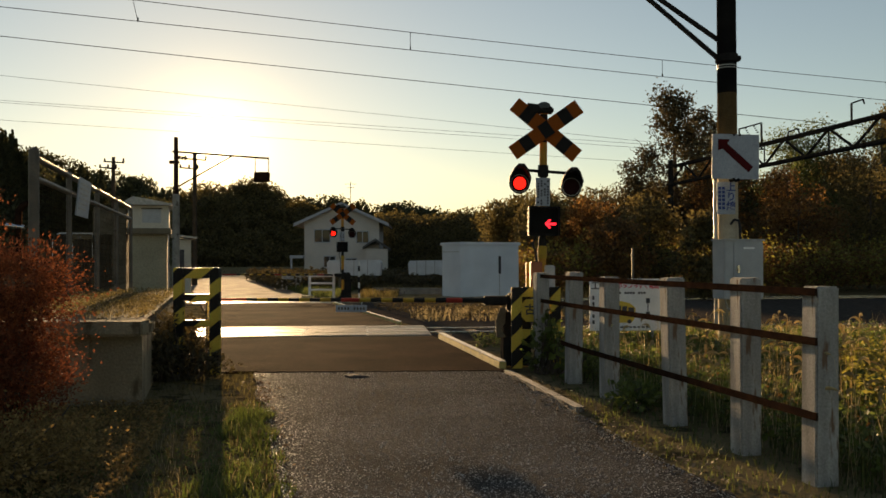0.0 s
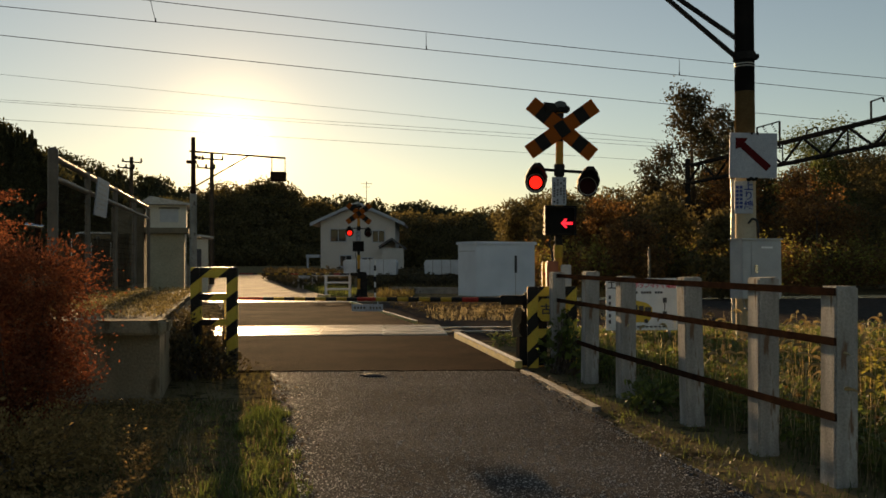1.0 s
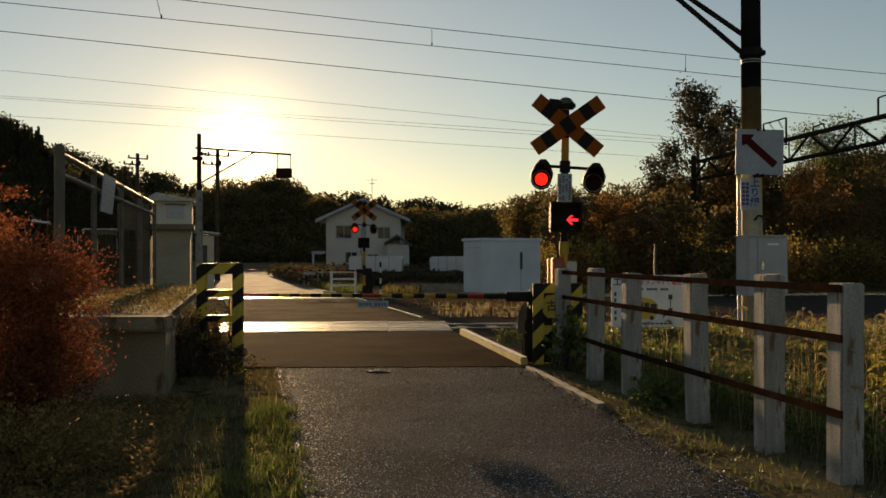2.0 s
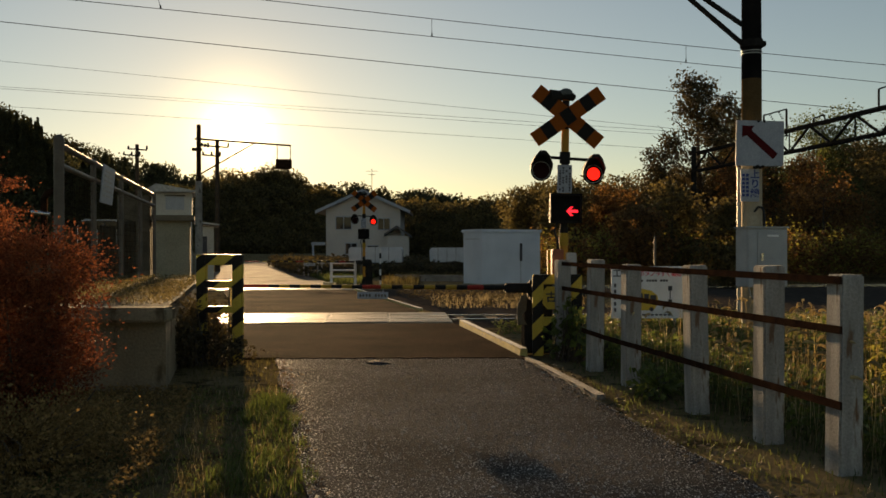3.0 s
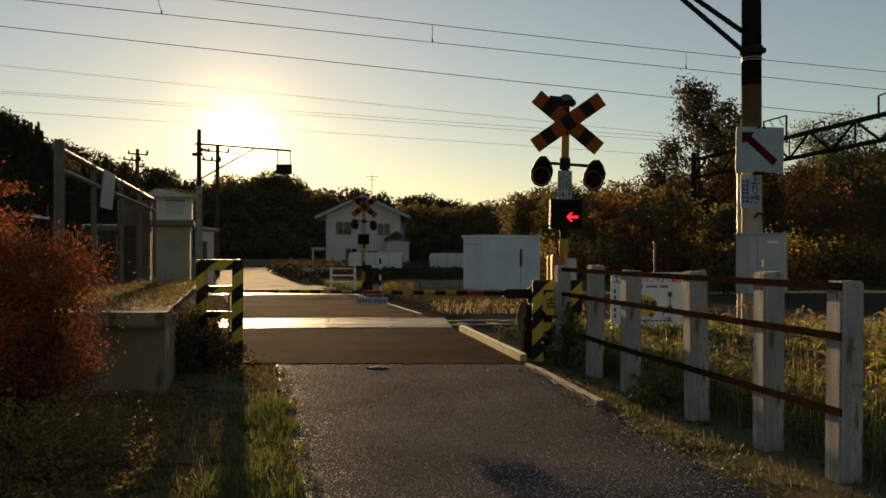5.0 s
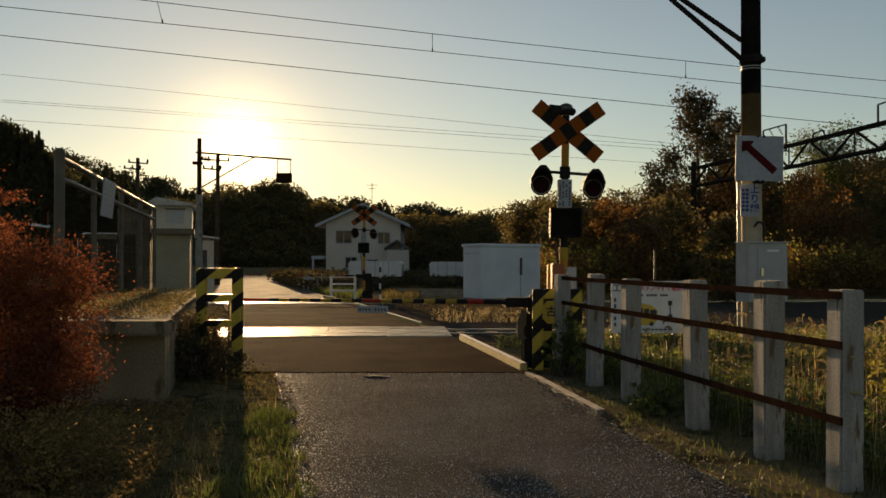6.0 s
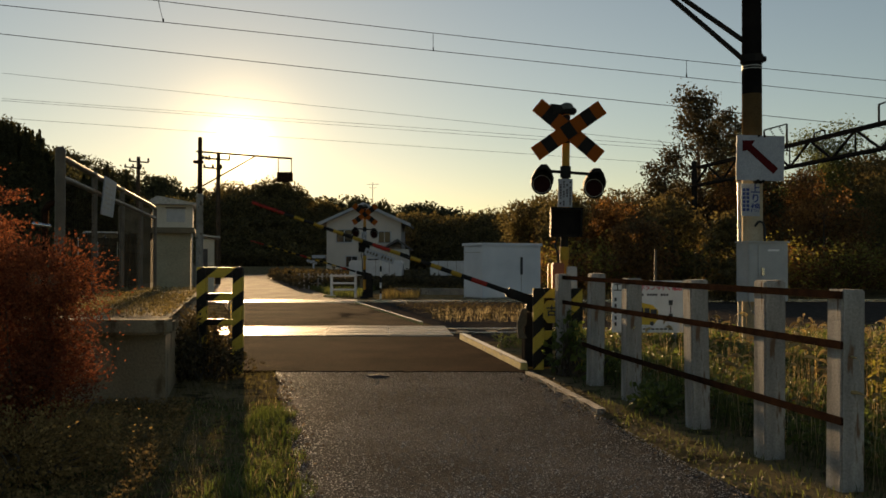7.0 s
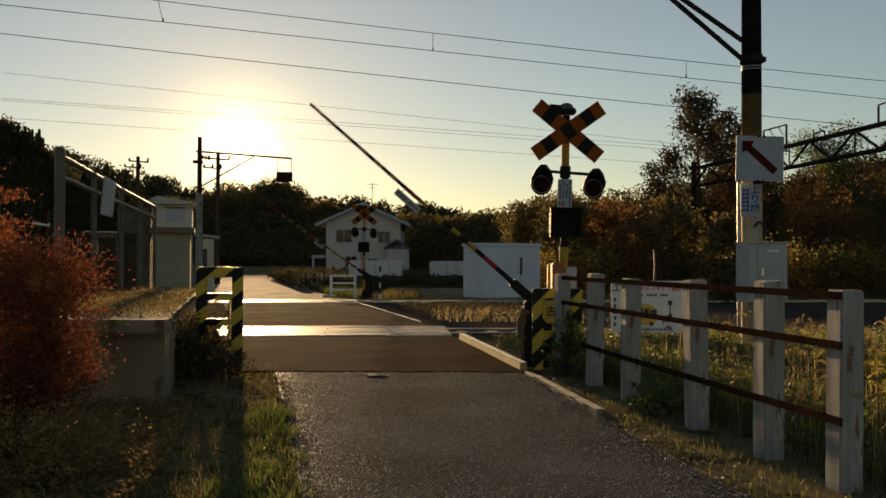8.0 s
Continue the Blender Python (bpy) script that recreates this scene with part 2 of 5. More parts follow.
# arm paints muted: the shade on the arm's near side is in the colours
M["armyellow"] = surf("shaded_yellow_arm_paint", (0.30, 0.19, 0.025), (0.40, 0.26, 0.035), 5, 0.6, 0, 0.12, 80, spec=0.2)
M["armred"] = surf("shaded_red_arm_paint", (0.24, 0.02, 0.014), (0.32, 0.028, 0.018), 5, 0.6, 0, 0.1, 80, spec=0.2)
M["tealgrey"] = surf("grey_green_bell_paint", (0.05, 0.065, 0.065), (0.09, 0.105, 0.105), 5, 0.6, 0, 0.1, 80)
# utility poles' backlit shade put into the colour; dark sleepers share it
M["darkpole"] = surf("darkened_concrete", (0.045, 0.035, 0.025), (0.08, 0.06, 0.045), 3, 0.9, 0, 0.2, 50, spec=0.05)
M["leaf_tall"] = surf("dark_brown_green_leaves", (0.05, 0.042, 0.018), (0.09, 0.066, 0.027), 0.6, 0.7, 0, 0, 10, rnd=0.5, trans=0.35)
M["leaf_ever"] = surf("lit_green_leaves", (0.07, 0.10, 0.02), (0.13, 0.16, 0.04), 3.0, 0.5, 0, 0, 10, rnd=0.4, trans=0.55)
M["grass"] = surf("mixed_grass", (0.10, 0.085, 0.028), (0.17, 0.14, 0.05), 0.8, 0.7, 0, 0, 10, rnd=0.45, trans=0.55)
M["goldenrod"] = surf("yellow_green_leaves", (0.16, 0.15, 0.03), (0.28, 0.24, 0.05), 2.0, 0.6, 0, 0, 10, rnd=0.4, trans=0.55)
M["straw"] = surf("dry_grass", (0.26, 0.20, 0.10), (0.42, 0.34, 0.19), 1.0, 0.75, 0, 0, 10, rnd=0.4, trans=0.55)
M["bark"] = surf("bark", (0.05, 0.038, 0.028), (0.10, 0.078, 0.06), 4, 0.95, 0, 0.8, 35)
M["siding"] = surf("pale_house_siding", (0.44, 0.41, 0.38), (0.51, 0.48, 0.445), 0.8, 0.8, 0, 0.1, 20)
M["rooft"] = surf("dark_roof_tiles", (0.05, 0.048, 0.05), (0.09, 0.085, 0.085), 1.5, 0.7, 0, 0.4, 12)
M["shedw"] = surf("cream_shed_wall", (0.46, 0.43, 0.36), (0.55, 0.52, 0.44), 0.8, 0.75, 0, 0.1, 20)
M["shedlow"] = surf("dull_olive_shed_wall", (0.24, 0.215, 0.15), (0.31, 0.28, 0.20), 0.8, 0.85, 0, 0.1, 20)
M["foxtail"] = surf("pale_foxtail_bristles", (0.42, 0.34, 0.19), (0.58, 0.49, 0.30), 1.0, 0.8, 0, 0, 10, rnd=0.3, trans=0.7)
M["sheet"] = surf("white_plastic_sheet", (0.44, 0.46, 0.49), (0.56, 0.58, 0.61), 1.5, 0.4, 0, 0.1, 20)
M["mesh"] = surf("fence_board_grey", (0.10, 0.085, 0.06), (0.16, 0.135, 0.095), 2, 0.9, 0, 0.2, 30, spec=0.1)
M["rubber"] = surf("black_rubber", (0.015, 0.015, 0.015), (0.03, 0.03, 0.03), 8, 0.8, 0, 0.3, 80)
M["carpaint"] = surf("silver_car_paint", (0.4, 0.41, 0.42), (0.48, 0.49, 0.5), 1, 0.3, 0.4, 0.0, 20)


# ---- mesh tools ----
def box(bm, x0, x1, y0, y1, z0, z1, bevel=0.0, m=None):
    r = bmesh.ops.create_cube(bm, size=1, matrix=Matrix.Translation(((x0 + x1) / 2, (y0 + y1) / 2, (z0 + z1) / 2)) @ Matrix.Diagonal((x1 - x0, y1 - y0, z1 - z0, 1)))
    v = r["verts"]
    if bevel:
        ed = list({e for k in v for e in k.link_edges})
        v = list({k for f in bmesh.ops.bevel(bm, geom=ed, offset=bevel, segments=2, affect="EDGES", clamp_overlap=True)["faces"] for k in f.verts} | {k for k in v if k.is_valid})
    if m is not None:
        bmesh.ops.transform(bm, matrix=m, verts=v)
    return bm


def rod(bm, a, b, r0, r1=None, seg=10, caps=True):
    a, b = Vector(a), Vector(b)
    r1 = r0 if r1 is None else r1
    d = b - a
    m = Matrix.Translation((a + b) / 2) @ d.to_track_quat("Z", "Y").to_matrix().to_4x4()
    bmesh.ops.create_cone(bm, cap_ends=caps, segments=seg, radius1=r0, radius2=r1, depth=d.length, matrix=m)
    return bm


def bar(bm, a, b, w, h):
    """A straight square bar from a to b."""
    a, b = Vector(a), Vector(b)
    d = b - a
    m = Matrix.Translation((a + b) / 2) @ d.to_track_quat("Y", "Z").to_matrix().to_4x4() @ Matrix.Diagonal((w, d.length, h, 1))
    bmesh.ops.create_cube(bm, size=1, matrix=m)
    return bm


def poly(bm, pts, depth):
    """A flat outline in x, z with thickness along y."""
    f = bm.faces.new([bm.verts.new((x, 0, z)) for x, z in pts])
    r = bmesh.ops.extrude_face_region(bm, geom=[f])
    bmesh.ops.translate(bm, vec=(0, depth, 0), verts=[v for v in r["geom"] if isinstance(v, bmesh.types.BMVert)])
    bmesh.ops.recalc_face_normals(bm, faces=bm.faces[:])
    return bm


def link(name, bm, mats):
    me = bpy.data.meshes.new(name)
    bm.to_mesh(me)
    bm.free()
    for m in mats if isinstance(mats, (list, tuple)) else [mats]:
        me.materials.append(m)
    return new(name, me)


def part(name, bm, material, parent, label="", smooth=False):
    ob = link(name, bm, material)
    ob.parent = parent
    if smooth:
        ob.data.shade_smooth()
        ob.data.set_sharp_from_angle(angle=radians(40))
    if label:
        tagged(ob, label)
    return ob


def marks(boxes, material, parent, label=""):
    """Printed marks, each a thin piece of its own."""
    for x0, x1, y0, y1, z0, z1 in boxes:
        part("print", box(bmesh.new(), x0, x1, y0, y1, z0, z1), material, parent, label)


def thing(name, m, label, category, group="", kind=""):
    e = new(name)
    e.empty_display_size = 0.2
    e.matrix_basis = m
    return tagged(e, label, category, group, kind)


def raw(name, verts, faces, material):
    me = bpy.data.meshes.new(name)
    if len(faces) > 20000 and len(faces[0]) == len(faces[-1]) == 4 and len(verts) == 4 * len(faces):
        n = len(faces)
        me.vertices.add(4 * n)
        me.vertices.foreach_set("co", np.asarray(verts, dtype=np.float32).ravel())
        me.loops.add(4 * n)
        me.loops.foreach_set("vertex_index", np.asarray(faces, dtype=np.int32).ravel())
        me.polygons.add(n)
        me.polygons.foreach_set("loop_start", np.arange(0, 4 * n, 4, dtype=np.int32))
    else:
        me.from_pydata(verts, [], faces)
    me.materials.append(material)
    me.update(calc_edges=True)
    return new(name, me)


def tube(bm, pts, radii, seg=8, index=None):
    """One closed tube through the points."""
    rings = []
    for i, p in enumerate(pts):
        d = (Vector(pts[min(i + 1, len(pts) - 1)]) - Vector(pts[max(i - 1, 0)])).normalized()
        q = d.to_track_quat("Z", "Y").to_matrix()
        rings.append([bm.verts.new(Vector(p) + q @ Vector((radii[i] * math.cos(6.2832 * k / seg), radii[i] * math.sin(6.2832 * k / seg), 0))) for k in range(seg)])
    for i, (a, b) in enumerate(zip(rings, rings[1:])):
        for k in range(seg):
            f = bm.faces.new((a[k], a[(k + 1) % seg], b[(k + 1) % seg], b[k]))
            f.material_index = index[i] if index else 0
    bm.faces.new(rings[0][::-1])
    bm.faces.new(rings[-1])
    return bm


def B():
    return bmesh.new()


def text(name, words, size, m, material, parent, vertical=False, width=None):
    """Letters as a mesh, in the x-z plane facing -y."""
    cu = bpy.data.curves.new(name, "FONT")
    cu.body, cu.size, cu.extrude, cu.offset = words, size, 0.001, size * 0.022
    cu.align_x, cu.align_y = "LEFT", "BOTTOM"
    if vertical:
        cu.space_line = 0.95
    tmp = bpy.data.objects.new(name, cu)
    scene.collection.objects.link(tmp)
    me = bpy.data.meshes.new_from_object(tmp.evaluated_get(bpy.context.evaluated_depsgraph_get()))
    bpy.data.objects.remove(tmp)
    if width and len(me.vertices):
        xs = [v.co.x for v in me.vertices]
        k = width / max(1e-6, max(xs) - min(xs))
        me.transform(Matrix.Diagonal((k, 1, 1, 1)))
    me.transform(Matrix.Rotation(radians(90), 4, "X"))
    me.transform(m)
    me.materials.clear()
    me.materials.append(material)
    ob = new(name, me)
    ob.parent = parent
    return ob


# ---- ground, road, tracks ----
def sheet(name, pts, z, material, label, category, thick=0.0):
    bm = B()
    f = bm.faces.new([bm.verts.new((x, y, z)) for x, y in pts])
    bmesh.ops.recalc_face_normals(bm, faces=[f])
    if f.normal.z < 0:
        f.normal_flip()
    if thick:
        r = bmesh.ops.extrude_face_region(bm, geom=[f])
        bmesh.ops.translate(bm, vec=(0, 0, -thick), verts=[v for v in r["geom"] if isinstance(v, bmesh.types.BMVert)])
        bmesh.ops.recalc_face_normals(bm, faces=bm.faces[:])
    return tagged(link(name, bm, material), label, category, kind="structure")


sheet("ground", [(-2500, -2500), (2500, -2500), (2500, 2500), (-2500, 2500)], -0.03, M["soil"], "rough earth and grass beside the railway", "ground")


def left_edge(y):
    return 0.335 - 0.217 * y


def right_edge(y):
    return 2.67 - 0.144 * y


# near road, with a ragged broken edge
rng = random.Random(4)
ys = [-12 + 0.33 * i for i in range(72)]
ys = [y for y in ys if y < 11.55]
lft = [(left_edge(y) + rng.uniform(-0.06, 0.06), y) for y in ys]
rgt = [(right_edge(y) + rng.uniform(-0.06, 0.06), y) for y in ys]
sheet("road", lft + [(left_edge(11.7), 11.7), (right_edge(11.7), 11.7)] + rgt[::-1], 0.0, M["asphalt"], "worn grey asphalt lane with loose stone chips", "road", 0.03)
# smoother, darker asphalt over the crossing
sheet("crossing_surface", [(-3.1, 11.72), (1.10, 11.72), (0.2, 17.05), (-4.3, 17.05)], 0.005, M["crossing"], "dark patched asphalt on the crossing approach", "road", 0.04)
sheet("crossing_surface", [(-4.6, 19.72), (-0.42, 19.72), (-3.05, 30.5), (-7.6, 30.5)], 0.012, M["crossing"], "dark patched asphalt between the tracks", "road", 0.04)
sheet("far_road", [(-8.2, 33.1), (-3.6, 33.1), (-5.3, 39), (-9.0, 54), (-18, 95), (-23, 95), (-14, 54), (-10, 39)], 0.0, M["farasphalt"], "pale asphalt lane running on past the crossing", "road", 0.03)
# sloping lip where the old lane meets the crossing asphalt
bm = B()
for i in range(26):
    x = -2.15 + i * 0.125
    box(bm, x, x + 0.13, 11.62 + rng.uniform(-0.03, 0.03), 11.76, -0.01, 0.007 + rng.uniform(-0.003, 0.004))
tagged(link("asphalt_joint", bm, M["crossing"]), "uneven tar joint across the lane", "joint", kind="structure")
# lump of tar and a patch on the lane
bm = B()
bmesh.ops.create_icosphere(bm, subdivisions=3, radius=1)
for v in bm.verts:
    v.co = Vector((v.co.x * 0.15, v.co.y * 0.10, max(0, v.co.z) * 0.025)) * (1 + 0.25 * noise.noise(v.co * 2.5))
t = tagged(link("tar_lump", bm, M["rubber"]), "flattened dark lump of tar on the lane", "tar lump")
t.location = (-0.82, 11.15, 0.002)


def track(x0, y0, slope, cross0, cross1, first, length):
    """Two rails on sleepers in ballast, with panels at road level where the lane crosses."""
    a = math.degrees(math.atan(slope))
    root = thing("railway_track", pose(x0, y0, 0, 0, 0, a), "single railway track on dark ballast with crossing panels", "railway track", "tracks", "structure")
    bm = B()
    n = 60
    vs = []
    for i in range(n + 1):
        x = -length + 2 * length * i / n
        vs.append([bm.verts.new((x, w, z)) for w, z in ((-2.3, -0.06), (-1.5, -0.02), (1.5, -0.02), (2.3, -0.06))])
    for p, q in zip(vs, vs[1:]):
        for k in range(3):
            bm.faces.new((p[k], q[k], q[k + 1], p[k + 1]))
    part("ballast_bed", bm, M["ballast"], root)
    for s in (-0.56, 0.56):
        bm = B()
        box(bm, -length, length, s - 0.06, s + 0.06, -0.1, -0.085)
        box(bm, -length, length, s - 0.008, s + 0.008, -0.085, 0.0)
        box(bm, -length, length, s - 0.033, s + 0.033, 0.0, 0.018)
        part("rail", bm, [M["railtop"]], root, "steel rail polished on top")
    bm = B()
    box(bm, -0.12, 0.12, -1.0, 1.0, -0.12, -0.012, 0.01)
    me = None
    k = -length + 0.3
    while k < length:
        if not cross0 - 0.2 < k < cross1 + 0.2:
            if me is None:
                ob = part("sleeper", bm, M["darkpole"], root)
                me = ob.data
            else:
                ob = new("sleeper", me)
                ob.parent = root
            ob.location = (k, 0, 0)
        k += 0.62
    # crossing panels
    w = (cross1 - cross0) / 4
    for lane in ((-1.28, -0.62), (-0.49, -0.01), (0.01, 0.49), (0.62, 1.28)):
        for i in range(4):
            bm = B()
            top = 0.012 + 0.003 * ((i * 7 + first) % 3)
            box(bm, cross0 + i * w + 0.003, cross0 + (i + 1) * w - 0.003, lane[0], lane[1], -0.06, top, 0.006)
            for k in range(3):
                y = lane[0] + (lane[1] - lane[0]) * (k + 0.5) / 3
                box(bm, cross0 + i * w + 0.02, cross0 + (i + 1) * w - 0.02, y - 0.05, y + 0.05, top - 0.002, top + 0.008, 0.004)
            part("panel", bm, M["panel"], root)
    return root


sheet("ballast_ground", [(0.55, 16.3), (30, 17.6), (30, 36.5), (-2.1, 33.9), (-2.75, 30.2), (-0.25, 20.4)], -0.0245, M["ballast"], "dark stony ground round the tracks", "ground")
track(-2.0, 18.35, 0.06, -2.9, 2.12, 0, 45)
track(-5.6, 31.8, 0.08, -2.3, 2.5, 1, 45)


def painted_kerb(pts, label, w=0.10, h=0.145):
    """A low concrete edge beam with worn paint on it."""
    root = thing("crossing_kerb", pose(0, 0, 0), label, "kerb", "", "structure")
    bm = B()
    (x0, y0), (x1, y1) = pts
    bar(bm, (x0, y0, h / 2 - 0.01), (x1, y1, h / 2 - 0.01), w, h + 0.02)
    bmesh.ops.bevel(bm, geom=bm.edges[:], offset=0.015, segments=2, affect="EDGES")
    part("edge_beam", bm, M["kerb"], root)
    bm = B()
    bar(bm, (x0, y0, h + 0.004), (x1, y1, h + 0.004), w * 0.85, 0.012)
    part("painted_top", bm, M["kerbtop"], root, "worn white painted top")


painted_kerb([(1.08, 11.85), (0.35, 16.60)], "worn yellow and white kerb beam beside the crossing", 0.10, 0.095)
painted_kerb([(-0.50, 20.3), (-3.0, 30.3)], "worn pale kerb beam between the tracks", 0.07, 0.06)
painted_kerb([(-4.85, 36.0), (-4.30, 35.2)], "short worn pale kerb beside the far lane", 0.10, 0.07)
bm = B()
for i in range(4):
    y0, y1 = 8.6 + i * 0.74, 8.6 + i * 0.74 + 0.71
    bar(bm, (right_edge(y0) + 0.10, y0, -0.012), (right_edge(y1) + 0.10, y1, -0.012), 0.09, 0.07)
tagged(link("road_edge_kerb", bm, M["concrete"]), "low worn concrete edging along the lane", "kerb", kind="structure")


# ---- crossing signals ----
LAMPS = []          # glowing discs, keyed below
ARMS = []
ARROWS = []


def lamp_head(root, x, z):
    y = -0.10
    bm = B()
    rod(bm, (x, y - 0.01, z), (x, y + 0.012, z), 0.146, 0.146, 32)
    pts = [(-0.142, -0.03), (-0.142, 0.07), (-0.085, 0.19), (-0.04, 0.25), (0.04, 0.25), (0.085, 0.19), (0.142, 0.07), (0.142, -0.03), (0.08, -0.12), (-0.08, -0.12)]
    f = bm.faces.new([bm.verts.new((x + a, y + 0.014, z + b)) for a, b in pts])
    r = bmesh.ops.extrude_face_region(bm, geom=[f])
    bmesh.ops.translate(bm, vec=(0, 0.012, 0), verts=[v for v in r["geom"] if isinstance(v, bmesh.types.BMVert)])
    plate = part("lamp_backplate", bm, M["black"], root)
    bm = B()
    rod(bm, (x, y + 0.01, z), (x, y + 0.15, z), 0.115, 0.08, 24)
    part("lamp_housing", bm, M["black"], plate, smooth=True)
    bm = B()
    ra = [[bm.verts.new((x + r * math.cos(6.2832 * k / 32), yy, z + r * math.sin(6.2832 * k / 32))) for k in range(32)] for r, yy in ((0.127, y - 0.011), (0.126, y - 0.026), (0.121, y - 0.026), (0.119, y - 0.011))]
    for p, q in zip(ra, ra[1:]):
        for k in range(32):
            bm.faces.new((p[k], p[(k + 1) % 32], q[(k + 1) % 32], q[k]))
    part("lamp_ring", bm, M["steel"], plate, "thin bright rim round the lens", smooth=True)
    bm = B()
    rod(bm, (x, y - 0.012, z), (x, y - 0.022, z), 0.112, 0.105, 32)
    part("lens", bm, M["lens"], plate, "dark red glass lens")
    # peaked hood over the lamp
    bm = B()
    ins = [(-0.138, 0.0), (-0.136, 0.07), (-0.078, 0.165), (-0.03, 0.205), (0.03, 0.205), (0.078, 0.165), (0.136, 0.07), (0.138, 0.0)]
    outs = [(-0.150, 0.0), (-0.152, 0.075), (-0.098, 0.19), (-0.04, 0.255), (0.04, 0.255), (0.098, 0.19), (0.152, 0.075), (0.150, 0.0)]
    deep = [0.05, 0.14, 0.21, 0.24, 0.24, 0.21, 0.14, 0.05]
    rows = [[bm.verts.new((x + px, y + (0.02 if k < 2 else -deep[i]), z + pz)) for k, (px, pz) in enumerate((ins[i], outs[i], outs[i], ins[i]))] for i in range(8)]
    for p, q in zip(rows, rows[1:]):
        for k in range(4):
            bm.faces.new((p[k], q[k], q[(k + 1) % 4], p[(k + 1) % 4]))
    bm.faces.new(rows[0])
    bm.faces.new(rows[-1][::-1])
    bmesh.ops.recalc_face_normals(bm, faces=bm.faces[:])
    part("hood", bm, M["black"], plate)
    bm = B()
    rod(bm, (0, 0, 0), (0, -0.004, 0), 0.088, 0.088, 32)
    d = part("light_disc", bm, M["redglow"], plate, "glowing red signal light")
    d.location = (x, y, z)
    return d


def crossing_signal(m, label, near):
    """Post with crossbuck, two red lamps, notice plate, direction box and bell. Seen face towards -y."""
    root = thing("crossing_signal", m, label, "railway signal", "crossing signals")
    bm = B()
    rod(bm, (0, 0, 0), (0, 0, 3.62), 0.055, 0.055, 16)
    part("post", bm, M["postband"], root, smooth=True)
    bm = B()
    box(bm, -0.16, 0.16, -0.16, 0.16, -0.12, 0.06, 0.01)
    rod(bm, (0, 0, 0.06), (0, 0, 0.22), 0.09, 0.07, 16)
    part("base_plate", bm, M["darksteel"], root)
    zc = 3.29
    for i, a in enumerate((-39, 36)):
        bm = B()
        box(bm, -0.575, 0.575, -0.012, 0.012, -0.108, 0.108, 0.004)
        b = part("crossbuck_board", bm, M["buck"], root)
        b.matrix_basis = pose(0.02, -0.075 - 0.03 * i, zc, 0, -a, 0)
    bm = B()
    rod(bm, (0.02, -0.12, zc), (0.02, 0.06, zc), 0.025, 0.025, 8)
    rod(bm, (0.02, 0.06, zc), (0.02, 0.075, zc), 0.07, 0.07, 12)
    part("board_clamp", bm, M["darksteel"], root)
    # bell and speaker on top
    bm = B()
    rod(bm, (0, -0.02, 3.62), (0, -0.02, 3.66), 0.07, 0.09, 16)
    bmesh.ops.create_uvsphere(bm, u_segments=16, v_segments=10, radius=0.085, matrix=Matrix.Translation((0.0, -0.02, 3.63)) @ Matrix.Diagonal((1.15, 1, 0.8, 1)))
    part("bell", bm, M["tealgrey"], root, "round grey warning bell", smooth=True)
    bm = B()
    rod(bm, (0.02, 0, 3.6), (-0.22, -0.02, 3.58), 0.06, 0.10, 16)
    box(bm, -0.05, 0.13, -0.1, 0.05, 3.53, 3.62, 0.02)
    part("loudspeaker", bm, M["darksteel"], root, smooth=True)
    bm = B()
    rod(bm, (-0.36, -0.02, 2.73), (0.40, -0.02, 2.69), 0.022, 0.022, 10)
    rod(bm, (0, 0, 2.64), (0, 0, 2.80), 0.075, 0.075, 12)
    rod(bm, (-0.36, -0.02, 2.73), (-0.36, 0.0, 2.60), 0.02, 0.02, 8)
    rod(bm, (0.40, -0.02, 2.69), (0.40, 0.0, 2.58), 0.02, 0.02, 8)
    part("lamp_bracket", bm, M["black"], root)
    l, r = lamp_head(root, -0.345, 2.53), lamp_head(root, 0.385, 2.49)
    LAMPS.append((l, r))
    # notice plate with rows of small marks
    bm = B()
    box(bm, -0.115, 0.09, -0.09, -0.075, 2.22, 2.615, 0.004)
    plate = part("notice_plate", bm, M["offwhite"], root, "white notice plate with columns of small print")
    rows = []
    rr = random.Random(2)
    for c in range(4):
        z = 2.58
        while z > 2.26:
            h = rr.uniform(0.018, 0.03)
            if rr.random() < 0.8:
                rows.append((-0.09 + c * 0.045, -0.065 + c * 0.045, -0.094, -0.0905, z - h, z))
            z -= h + 0.012
    marks(rows, M["ink"], plate)
    # direction indicator box
    bm = B()
    box(bm, -0.205, 0.205, -0.12, 0.10, 1.80, 2.19, 0.012)
    ind = part("direction_box", bm, M["black"], root, "black train direction indicator box")
    bm = B()
    for sx, z0, z1 in ((-1, 1.80, 2.19), (1, 1.80, 2.19)):
        box(bm, sx * 0.21 - 0.008, sx * 0.21 + 0.008, -0.20, -0.10, z0, z1)
    box(bm, -0.22, 0.22, -0.20, -0.10, 2.185, 2.205)
    for i in range(6):
        rod(bm, (-0.218, -0.10, 1.84 + i * 0.062), (-0.235, -0.10, 1.84 + i * 0.062), 0.008, 0.008, 6)
    part("visor", bm, M["black"], ind)
    bm = B()
    box(bm, -0.20, 0.20, -0.128, -0.121, 1.83, 2.16)
    part("dark_window", bm, M["poledark"], ind)
    if near:
        bm = B()
        poly(bm, [(-0.078, 0), (-0.02, 0.062), (0.018, 0.062), (-0.024, 0.018), (0.085, 0.018), (0.085, -0.018), (-0.024, -0.018), (0.018, -0.062), (-0.02, -0.062)], 0.003)
        ar = part("arrow_light", bm, M["arrowglow"], ind, "glowing red arrow of the train's direction")
        ar.location = (0.09, -0.12, 1.965)
        ARROWS.append(ar)
